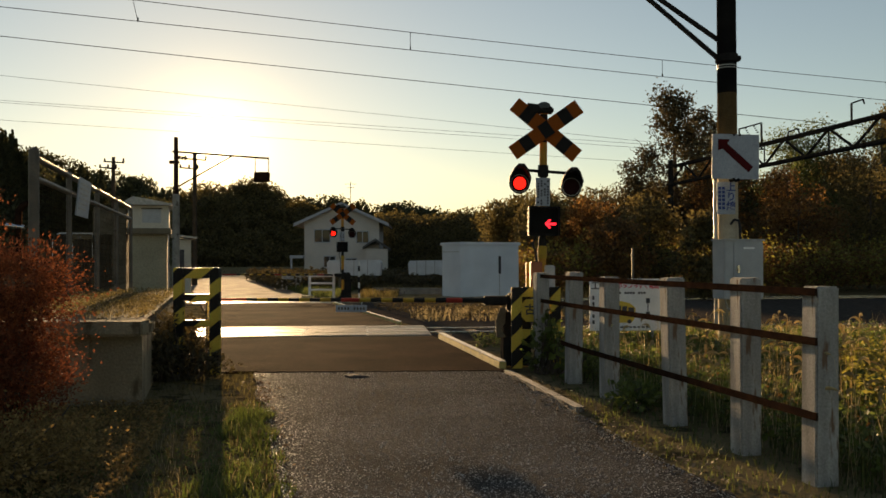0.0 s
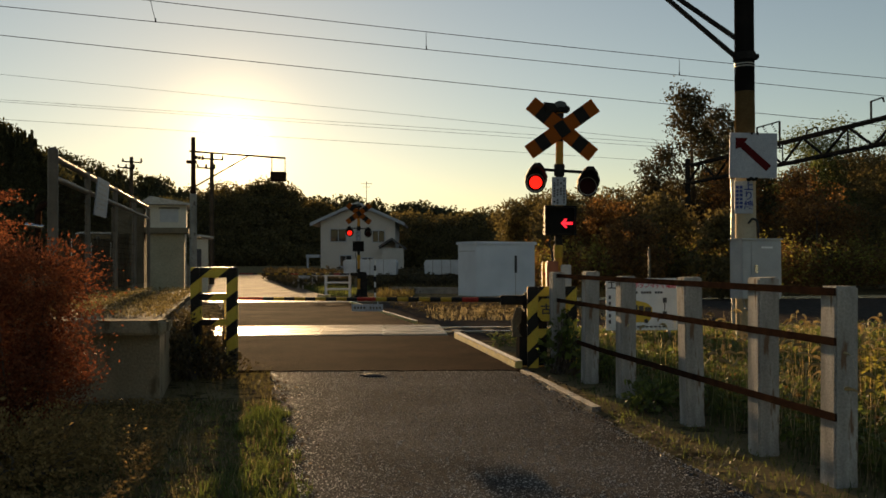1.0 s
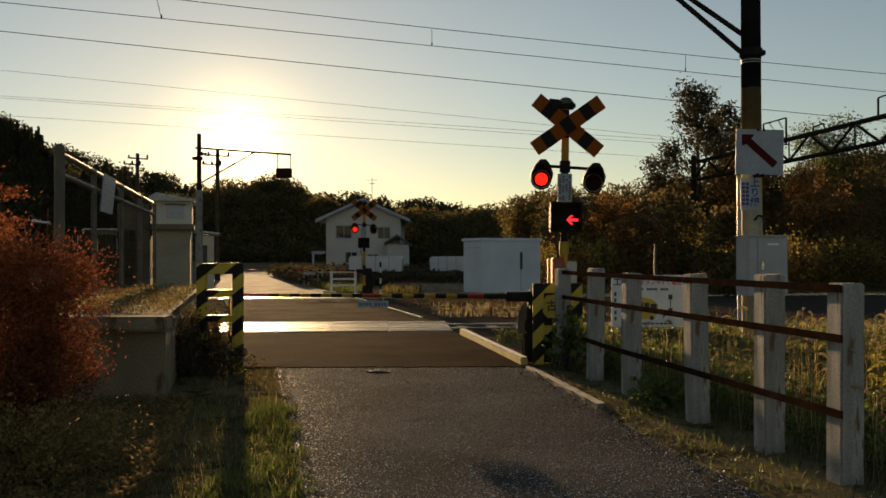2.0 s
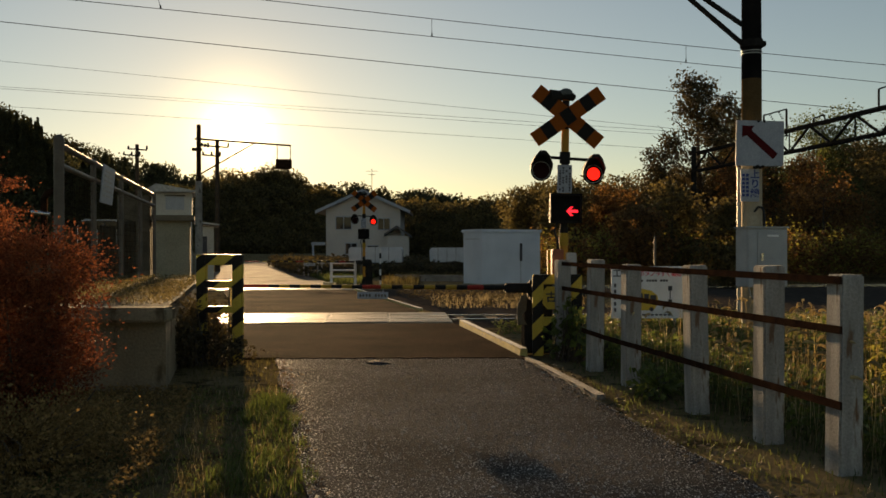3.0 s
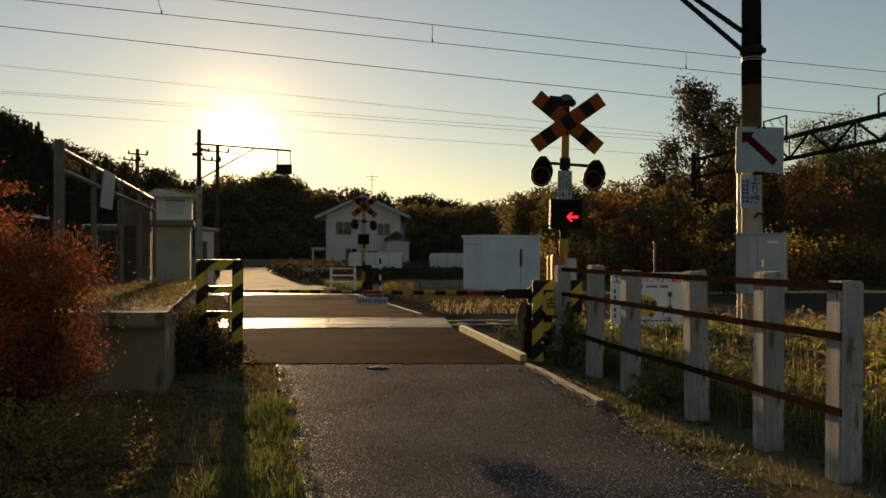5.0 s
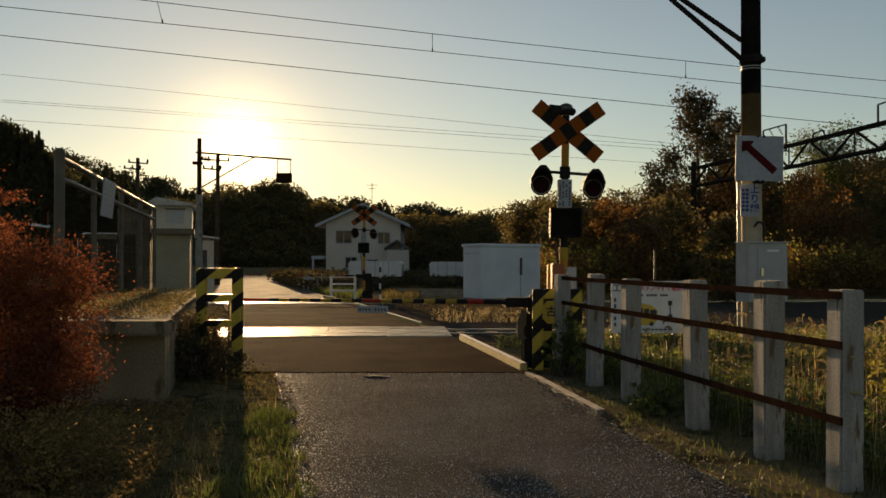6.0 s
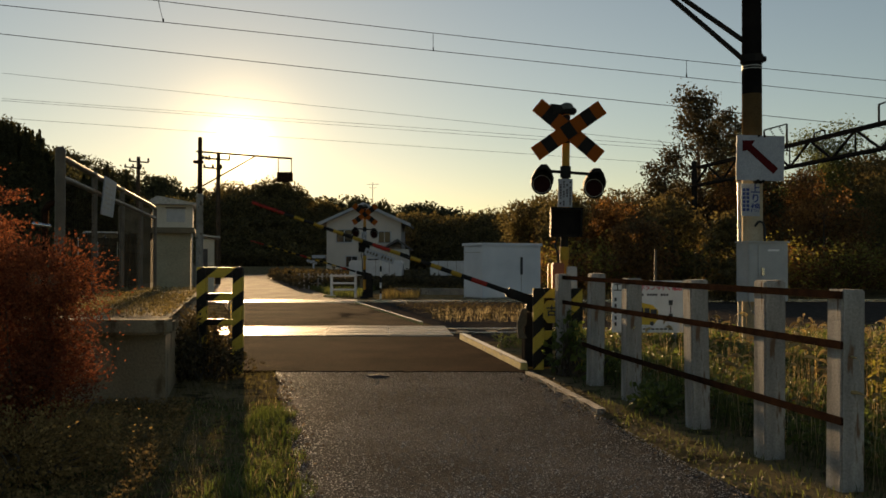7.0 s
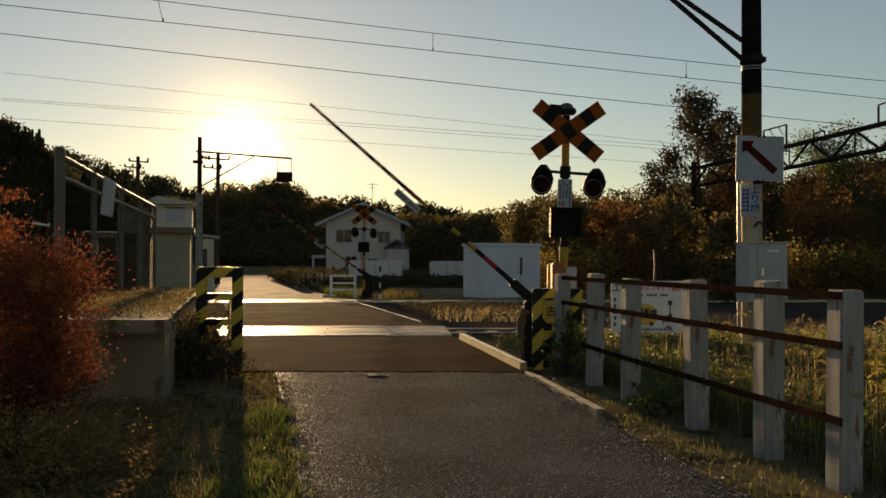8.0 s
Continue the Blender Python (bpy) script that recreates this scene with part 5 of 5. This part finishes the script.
hill("mid_hill", "sunlit wooded hill behind the far lane", [(-34, 105, 8.2), (-28.5, 105, 9.4), (-25.5, 106, 10.7), (-21.5, 107, 11.1), (-18.5, 108, 10.5), (-15.5, 110, 8.8), (-12, 112, 7.5)], 2.6, 0.19, M["leaf_olive"], 71, 230, 2.6)
hill("far_ridge", "distant dark ridge of woodland on the horizon", [(-62, 140, 19.0), (-54, 140, 16.4), (-47, 140, 15.4), (-43, 140, 14.5), (-40, 140, 13.2), (-30, 140, 12.0), (-22, 140, 11.5), (-8, 140, 11.2), (-3, 140, 10.6), (1, 130, 8.8), (6, 120, 7.6)], 1.8, 0.30, M["leaf_dark"], 72, 64, 2.6)
hill("right_ridge", "distant belt of autumn woodland behind the hut", [(-5, 92, 6.3), (-2, 90, 6.6), (1.5, 88, 5.8), (4, 84, 6.4), (7, 80, 6.2), (10, 74, 7.4), (16, 72, 7.2), (24, 70, 8.5), (34, 66, 9.5), (46, 58, 9.5)], 2.6, 0.15, M["leaf_olive"], 73, 210)
hill("left_hill", "dark conifer covered hill at the edge of the valley", [(-64, 88, 16.6), (-55, 90, 17.0), (-47, 91, 16.2), (-43.5, 91, 15.0), (-41.4, 92, 13.2), (-40.2, 92, 11.6), (-37, 93, 9.6), (-33, 95, 8.8), (-28, 97, 8.0)], 2.4, 0.26, M["leaf_dark"], 74, 85, 2.0)


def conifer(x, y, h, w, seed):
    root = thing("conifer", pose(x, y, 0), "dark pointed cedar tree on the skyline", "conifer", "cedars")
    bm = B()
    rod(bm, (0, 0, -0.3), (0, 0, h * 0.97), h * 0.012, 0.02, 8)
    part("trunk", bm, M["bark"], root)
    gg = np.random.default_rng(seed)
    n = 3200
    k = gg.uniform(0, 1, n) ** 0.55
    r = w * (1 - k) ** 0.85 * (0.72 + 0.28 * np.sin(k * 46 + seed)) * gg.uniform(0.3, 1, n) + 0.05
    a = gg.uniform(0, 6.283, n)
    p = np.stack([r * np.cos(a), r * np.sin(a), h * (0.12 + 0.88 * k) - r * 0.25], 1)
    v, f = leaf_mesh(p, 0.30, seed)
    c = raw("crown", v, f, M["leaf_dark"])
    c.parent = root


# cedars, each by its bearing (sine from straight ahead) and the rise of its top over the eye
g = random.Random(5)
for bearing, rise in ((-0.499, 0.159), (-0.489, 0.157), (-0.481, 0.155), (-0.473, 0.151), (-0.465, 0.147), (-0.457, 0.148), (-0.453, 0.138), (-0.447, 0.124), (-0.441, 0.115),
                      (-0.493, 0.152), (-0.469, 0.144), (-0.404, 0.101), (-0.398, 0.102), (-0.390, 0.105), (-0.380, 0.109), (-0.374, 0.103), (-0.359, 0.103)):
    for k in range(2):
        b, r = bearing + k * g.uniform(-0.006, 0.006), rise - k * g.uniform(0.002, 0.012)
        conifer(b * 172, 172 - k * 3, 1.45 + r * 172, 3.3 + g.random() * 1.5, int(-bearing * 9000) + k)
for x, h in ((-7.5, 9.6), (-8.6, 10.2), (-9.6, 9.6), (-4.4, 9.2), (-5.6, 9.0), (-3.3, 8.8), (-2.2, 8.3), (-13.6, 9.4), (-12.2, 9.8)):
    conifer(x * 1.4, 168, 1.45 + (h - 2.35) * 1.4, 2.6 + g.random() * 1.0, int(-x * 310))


# red maple shrub in the near corner
def shrub(name, label, cat, m, blobs, per, leaf, material, seed, stems):
    root = thing(name, m, label, cat)
    bm = B()
    gg = random.Random(seed)
    for b in blobs:
        for _ in range(stems):
            q = Vector((b[0] + gg.uniform(-1, 1) * b[3] * 0.7, b[1] + gg.uniform(-1, 1) * b[4] * 0.7, b[2] + gg.uniform(-0.6, 0.9) * b[5]))
            p = Vector((b[0] * 0.5 + gg.uniform(-0.15, 0.15), b[1] * 0.5 + gg.uniform(-0.15, 0.15), -0.02))
            mid = p.lerp(q, 0.55) + Vector((gg.uniform(-0.06, 0.06), gg.uniform(-0.06, 0.06), 0.05))
            rod(bm, p, mid, 0.012, 0.008, 5)
            rod(bm, mid, q, 0.008, 0.003, 4)
    part("stem", bm, M["bark"], root)
    v, f = leaf_mesh(blob_points(blobs, per, seed, 0.3), leaf, seed)
    c = raw("leaves", v, f, material)
    c.parent = root
    return root


shrub("maple_shrub", "bushy red leaved maple shrub in shade", "shrub", pose(-3.35, 6.6, 0),
      [(0.35, 0.0, 1.30, 0.45, 0.5, 0.30), (-0.3, 0.1, 1.45, 0.5, 0.5, 0.35), (0.1, 0.1, 0.95, 0.6, 0.5, 0.40), (0.45, 0, 0.62, 0.35, 0.4, 0.30), (-0.5, -0.2, 1.0, 0.5, 0.5, 0.5), (-0.3, -0.3, 0.5, 0.5, 0.4, 0.45), (-0.75, 0.2, 1.7, 0.4, 0.4, 0.25), (-1.1, 0, 1.2, 0.6, 0.5, 0.6), (-0.6, 0.2, 2.05, 0.35, 0.35, 0.18), (-1.0, 0.1, 1.9, 0.45, 0.4, 0.3), (0.0, -0.2, 0.35, 0.5, 0.4, 0.35)],
      62000, 0.0155, M["leaf_red"], 91, 9)
shrub("maple_tree", "small red brown maple with layered twigs by the platform", "maple", pose(-4.55, 8.4, 0),
      [(-0.2, 0.0, 2.30, 0.45, 0.4, 0.10), (0.1, 0.1, 2.08, 0.45, 0.4, 0.09), (-0.35, -0.1, 1.92, 0.5, 0.4, 0.12), (0.25, 0.0, 1.80, 0.35, 0.35, 0.08), (-0.1, 0.2, 1.66, 0.5, 0.4, 0.12), (-0.5, 0.0, 2.42, 0.4, 0.4, 0.12), (-0.5, 0.1, 1.5, 0.5, 0.4, 0.2), (0.3, 0.1, 1.45, 0.4, 0.4, 0.14)],
      22000, 0.021, M["leaf_red"], 97, 8)
shrub("low_shrub", "low green leafy bush in the shaded corner", "shrub", pose(-2.75, 5.6, 0),
      [(0.0, 0, 0.22, 0.5, 0.4, 0.25), (-0.5, 0.1, 0.35, 0.5, 0.4, 0.32), (0.15, 0.5, 0.22, 0.45, 0.4, 0.26)], 24000, 0.018, M["leaf_dry"], 92, 6)
shrub("leafy_vine", "sunlit green vine climbing round the guard and fence", "vine", pose(1.62, 11.45, 0),
      [(-0.12, 0.05, 0.22, 0.26, 0.18, 0.24), (0.02, 0.0, 0.50, 0.22, 0.16, 0.22), (0.16, -0.15, 0.36, 0.22, 0.2, 0.26), (0.30, -0.35, 0.16, 0.28, 0.3, 0.18), (0.05, 0.1, 0.72, 0.10, 0.10, 0.12)], 1500, 0.066, M["leaf_ever"], 93, 7)
shrub("weed_clump", "dark weeds round the foot of the guard frame", "weeds", pose(-3.0, 11.2, 0),
      [(0.0, 0, 0.25, 0.35, 0.3, 0.28), (0.35, -0.2, 0.18, 0.3, 0.3, 0.2), (-0.4, -0.1, 0.3, 0.3, 0.25, 0.3), (-0.28, 0.2, 0.45, 0.22, 0.3, 0.42), (-0.22, -0.4, 0.36, 0.26, 0.3, 0.34), (-0.1, 0.5, 0.4, 0.35, 0.3, 0.4)], 7000, 0.035, M["leaf_tall"], 94, 6)
# extra clump added to keep low sun off the strip beside the wall
shrub("weed_clump", "added dark weeds shading the strip beside the platform", "weeds", pose(-3.72, 13.2, 0),
      [(0.0, 0, 0.3, 0.3, 0.4, 0.32), (0.1, -0.6, 0.3, 0.3, 0.4, 0.34), (-0.1, 0.7, 0.35, 0.3, 0.4, 0.36)], 6000, 0.04, M["leaf_tall"], 96, 5)
shrub("weed_clump", "low leafy weed at the foot of the fence", "weeds", pose(2.05, 8.6, 0),
      [(0.0, 0, 0.10, 0.25, 0.3, 0.12), (0.1, 0.3, 0.14, 0.25, 0.3, 0.14)], 5000, 0.05, M["leaf_ever"], 95, 4)


# ---- grass, thousands of blades in one mesh ----
def blades(name, label, spots, hmin, hmax, width, material, seed, lean=0.35, ears=None):
    """spots: (x0, x1, y0, y1, count, inside test or None)."""
    gg = np.random.default_rng(seed)
    V, F = [], []
    for x0, x1, y0, y1, n, test in spots:
        xs, ys = gg.uniform(x0, x1, n), gg.uniform(y0, y1, n)
        for x, y in zip(xs, ys):
            if test and not test(x, y):
                continue
            d = 0.5 + 0.5 * noise.noise((x * 1.3, y * 1.3, seed))
            if gg.random() > 0.35 + d:
                continue
            h = gg.uniform(hmin, hmax) * (0.55 + 0.7 * d)
            a, t = gg.uniform(0, 6.283), gg.uniform(0.1, 1) * lean * h
            w = width * gg.uniform(0.6, 1.3)
            dx, dy = math.cos(a), math.sin(a)
            b, z = len(V), ground_z(x, y)
            V += [(x - dy * w, y + dx * w, z), (x + dy * w, y - dx * w, z), (x + dx * t * 0.35 + dy * w * 0.7, y + dy * t * 0.35 - dx * w * 0.7, z + h * 0.6), (x + dx * t * 0.35 - dy * w * 0.7, y + dy * t * 0.35 + dx * w * 0.7, z + h * 0.6), (x + dx * t, y + dy * t, z + h)]
            F += [(b, b + 1, b + 2, b + 3), (b + 3, b + 2, b + 4)]
    return tagged(raw(name, V, F, material), label, "grass", kind="stuff")


def ground_z(x, y):
    if 9.3 < y < 18.5 and x < plat_x(y):
        return 0.82
    return -0.03


def left_verge(x, y):
    return x < left_edge(y) + 0.06 * math.sin(y * 7) + 0.03 and not (y > 9.0 and x < plat_x(y) + 0.05)


def right_verge(x, y):
    return x > right_edge(y) + 0.03 + 0.05 * math.sin(y * 5)


def track_side(x, y):
    return x > 1.3 + (12 - y) * 0.144


blades("verge_grass", "rough mixed grass along the lane", [(-4.5, 0.2, 3.2, 9.0, 26000, left_verge), (-4, -1.5, 9.0, 12.5, 5000, left_verge)], 0.025, 0.085, 0.0032, M["grass"], 101, 1.3)
blades("dry_verge_grass", "thin dry stalks in the shaded verge", [(-5.0, -0.9, 3.2, 9.0, 4000, left_verge)], 0.05, 0.15, 0.002, M["straw"], 111, 1.1)
blades("verge_grass", "bright tufts of grass at the lane's edge", [(-1.75, -1.0, 7.4, 8.6, 2600, left_verge), (-1.5, -0.6, 5.2, 7.4, 2500, left_verge)], 0.05, 0.14, 0.004, M["leaf_ever"], 102, 1.1)
blades("fence_grass", "thick green grass under the fence", [(1.6, 5.5, 3.6, 12.3, 14000, right_verge)], 0.02, 0.09, 0.004, M["leaf_green"], 103, 1.1)
blades("dry_weeds", "tall dry yellow weeds behind the fence", [(2.2, 9.5, 4.5, 15.5, 4200, lambda x, y: x > fence_x(y) + 0.25), (4.5, 12, 13, 16.0, 1600, None)], 0.22, 0.6, 0.004, M["straw"], 104, 0.9)
blades("green_weeds", "green undergrowth behind the fence", [(1.9, 9.5, 5.5, 15.5, 16000, lambda x, y: x > fence_x(y) + 0.15)], 0.15, 0.42, 0.007, M["leaf_green"], 105, 0.8)
blades("platform_weeds", "dry weeds growing on the platform gravel", [(-9, -2.6, 9.5, 18.3, 9000, lambda x, y: x < plat_x(y) - 0.01)], 0.03, 0.13, 0.004, M["straw"], 106, 1.2)
blades("trackside_weeds", "pale dry weeds between the two tracks", [(-0.3, 5, 21.5, 25.5, 1700, lambda x, y: x > -0.1 - (y - 20.3) * 0.25 + 0.4)], 0.06, 0.30, 0.008, M["straw"], 107, 1.0)
blades("far_verge", "green weeds beside the far lane", [(-7.5, -3.4, 36, 50, 7000, lambda x, y: x > -4.4 - (y - 36) * 0.25), (-14, -9, 22, 36, 3000, None)], 0.12, 0.40, 0.014, M["leaf_green"], 108, 0.6)
blades("trackside_grass", "dark grass beyond the far track", [(-2.5, 16, 34.2, 44, 14000, lambda x, y: not (-1.0 < x < 5.6 and y < 41))], 0.15, 0.45, 0.015, M["leaf_olive"], 109, 0.7)

# leafy undergrowth, too fine to pick apart
def undergrowth(name, label, x0, x1, y0, y1, n, hmax, leaf, material, seed, test):
    gg = np.random.default_rng(seed)
    pts = []
    for _ in range(n):
        x, y = gg.uniform(x0, x1), gg.uniform(y0, y1)
        if not test(x, y):
            continue
        d = 0.5 + 0.5 * noise.noise((x * 0.9, y * 0.9, seed))
        e = 0.5 + 0.5 * noise.noise((x * 3.1, y * 3.1, seed + 5))
        if d < 0.3:
            continue
        top = hmax * (d * 0.8 + e * 0.5)
        pts.append((x, y, ground_z(x, y) + top * gg.uniform(0.05, 1) ** 0.6))
    v, f = leaf_mesh(np.array(pts), leaf, seed, 2.0, 0.4)
    return tagged(raw(name, v, f, material), label, "undergrowth", kind="stuff")


undergrowth("fence_undergrowth", "leafy green undergrowth behind the fence", 1.8, 10, 4.5, 16, 56000, 0.45, 0.032, M["leaf_ever"], 201, lambda x, y: x > fence_x(y) + 0.2)
undergrowth("brown_undergrowth", "brown withered undergrowth behind the fence", 2.0, 14, 5, 16.5, 14000, 0.42, 0.026, M["leaf_brown"], 202, lambda x, y: x > fence_x(y) + 0.4)
undergrowth("verge_herbs", "small leafy herbs in the left verge", -4.5, 0, 3.5, 9.2, 14000, 0.07, 0.014, M["leaf_ever"], 203, left_verge)
undergrowth("shade_plants", "dark leafy plants by the platform wall", -6, -1.9, 4.0, 9.0, 34000, 0.15, 0.018, M["leaf_dry"], 204, lambda x, y: x < left_edge(y) - 0.9)
undergrowth("garden_bushes", "dark bushes round the house and stacks", -16, 0.5, 44, 70, 30000, 1.1, 0.12, M["leaf_tall"], 205, lambda x, y: x > -5.6 - (y - 38) * 0.26 and not (-6.5 < x < 2 and y < 55) and not (-12 < x < 0 and y > 73))

undergrowth("platform_herbs", "low green weeds on the platform gravel", -9, -2.6, 9.6, 18.3, 22000, 0.12, 0.022, M["leaf_olive"], 208, lambda x, y: x < plat_x(y) - 0.01)
undergrowth("trackside_herbs", "pale green weeds between the two tracks", -1.5, 5, 21.5, 28.5, 3500, 0.30, 0.04, M["leaf_tall"], 206, lambda x, y: x > -0.1 - (y - 20.3) * 0.25 + 0.4)
undergrowth("stack_bushes", "dark low bushes in front of the covered stacks", -6.2, 2.6, 44.5, 48.5, 12000, 0.9, 0.08, M["leaf_tall"], 210, lambda x, y: x > -5.6 - (y - 38) * 0.1)
undergrowth("yellow_weeds", "tall yellow green weeds lit by the low sun", 3.9, 7.5, 7.6, 11.5, 12000, 0.62, 0.03, M["goldenrod"], 209, lambda x, y: x > 0.48 * y)
undergrowth("wood_edge", "sunlit golden brush at the edge of the wood", 3.8, 24, 37, 43, 26000, 2.6, 0.075, M["leaf_brown"], 211, lambda x, y: not (x < 6 and y < 39))
undergrowth("wood_edge", "olive brush at the edge of the wood", 4.5, 26, 36.5, 44, 16000, 3.0, 0.08, M["goldenrod"], 212, lambda x, y: not (x < 6 and y < 39))
undergrowth("ballast_weeds", "low weeds beside the near track", 0.6, 12, 14.8, 16.2, 5000, 0.22, 0.035, M["leaf_green"], 207, lambda x, y: x > 0.9)

# foxtail heads among the weeds by the fence
gg = random.Random(8)
V, F = [], []
for i in range(300):
    y = gg.uniform(4.4, 9.6)
    x = fence_x(y) + 0.12 + 2.6 * gg.random() ** 1.3
    h = gg.uniform(0.5, 1.0)
    a = gg.uniform(0, 6.283)
    dx, dy = math.cos(a), math.sin(a)
    ln = gg.uniform(0.09, 0.15)
    bend = gg.uniform(1.2, 2.9)
    path = [(0.0, -0.03, 0.002), (0.05 * h, h * 0.5, 0.002), (0.13 * h, h * 0.9, 0.0018)]
    t, z, ang = path[-1][0], path[-1][1], 1.15
    for k in range(6):
        ang -= bend / 6
        t, z = t + math.cos(ang) * ln / 5, z + math.sin(ang) * ln / 5
        path.append((t, z, (0.006, 0.011, 0.0135, 0.0135, 0.010, 0.003)[k]))
    b = len(V)
    for k, (t, z, r) in enumerate(path):
        r2 = r * gg.uniform(0.85, 1.15)
        for q in range(5):
            an = q * 1.2566
            V.append((x + dx * (t + r2 * math.sin(an) * 0.5) - dy * r2 * math.cos(an), y + dy * (t + r2 * math.sin(an) * 0.5) + dx * r2 * math.cos(an), z + r2 * math.sin(an) * 0.85))
    for k in range(len(path) - 1):
        for q in range(5):
            F.append((b + k * 5 + q, b + k * 5 + (q + 1) % 5, b + k * 5 + 5 + (q + 1) % 5, b + k * 5 + 5 + q))
tagged(raw("foxtail_grass", V, F, M["foxtail"]), "drooping foxtail heads in the tall weeds", "grass", kind="stuff")

M["chipleaf"] = surf("fallen_leaf", (0.12, 0.08, 0.045), (0.2, 0.14, 0.08), 3, 0.8, 0, 0, 10, rnd=0.4)
# fallen leaves along the edges of the lane
gg = np.random.default_rng(31)
pts = []
for i in range(1000):
    y = gg.uniform(4.0, 11.2)
    x = right_edge(y) + gg.normal() * 0.13 + 0.08 if i % 3 else left_edge(y) + gg.normal() * 0.10
    pts.append((x, y, 0.006 + 0.02 * gg.random()))
v, f = leaf_mesh(np.array(pts), 0.028, 33, 1.5)
v[:, 2] = 0.004 + np.abs(v[:, 2] - 0.004) * 0.7
tagged(raw("fallen_leaves", v, f, M["chipleaf"]), "dry fallen leaves and stalks along the lane's edge", "leaf litter", kind="stuff")

# loose chips on the lane
gg = np.random.default_rng(77)
V, F = [], []
cube = [(-1, -1, -1), (1, -1, -1), (1, 1, -1), (-1, 1, -1), (-0.6, -0.7, 1), (0.7, -0.6, 1), (0.6, 0.7, 1), (-0.7, 0.6, 1)]
quads = [(4, 5, 6, 7), (0, 1, 5, 4), (1, 2, 6, 5), (2, 3, 7, 6), (3, 0, 4, 7)]
for i in range(30000):
    y = 3.6 + 8.0 * gg.random() ** 1.4
    k = gg.random()
    if gg.random() < 0.10:
        k = k ** 4 if gg.random() < 0.5 else 1 - k ** 4
    x = left_edge(y) + (right_edge(y) - left_edge(y)) * k
    s = gg.uniform(0.0015, 0.0045) * (1.6 if gg.random() < 0.08 else 1)
    a = gg.uniform(0, 6.283)
    b = len(V)
    for cx, cy, cz in cube:
        V.append((x + s * (cx * math.cos(a) - cy * math.sin(a)), y + s * (cx * math.sin(a) + cy * math.cos(a)), s * 0.5 * (cz + 0.8)))
    F += [tuple(b + q for q in f) for f in quads]
M["chip"] = surf("stone_chips", (0.24, 0.235, 0.225), (0.42, 0.41, 0.39), 3, 0.35, 0, 0, 20, rnd=0.5)
tagged(raw("stone_chips", V, F, M["chip"]), "loose stone chips scattered on the lane", "gravel", kind="stuff")


# ---- what moves: flashing lamps and rising barrier arms ----
def motions():
    lit, dark = -0.026, 0.004          # the glowing disc comes forward through the lens, or sits behind it
    swaps = [(5 + 18 * k) / 30 for k in range(9)]
    for pair in LAMPS:
        for side, disc in enumerate(pair):
            x, y, z = disc.location
            on = side == 0
            rows = [(0.0, pose(x, y + (lit if on else dark), z))]
            for s in swaps:
                nxt = (not on) if s < 4.9 else False
                rows.append((s - 1 / 30, pose(x, y + (lit if on else dark), z)))
                rows.append((s, pose(x, y + (lit if nxt else dark), z)))
                on = nxt
            rows.append((8.0, pose(x, y + dark, z)))
            walk(disc, rows)
    for ar in ARROWS:
        x, y, z = ar.location
        walk(ar, [(0.0, pose(x, y - 0.013, z)), (5.2, pose(x, y - 0.013, z)), (5.2 + 1 / 30, pose(x, y + 0.02, z)), (8.0, pose(x, y + 0.02, z))])
    lifts = [(0.0, 0.6), (6.0, 0.6), (6.15, 2.0), (6.3, 4.6), (6.5, 8.7), (7.0, 19.2), (7.3, 26.4), (7.5, 30.8), (8.0, 41.1)]
    for arm, k in zip(ARMS, (1.0, 0.86)):
        x, y, z = arm.location
        walk(arm, [(t, pose(x, y, z, 0, a * k, 0)) for t, a in lifts])


motions()
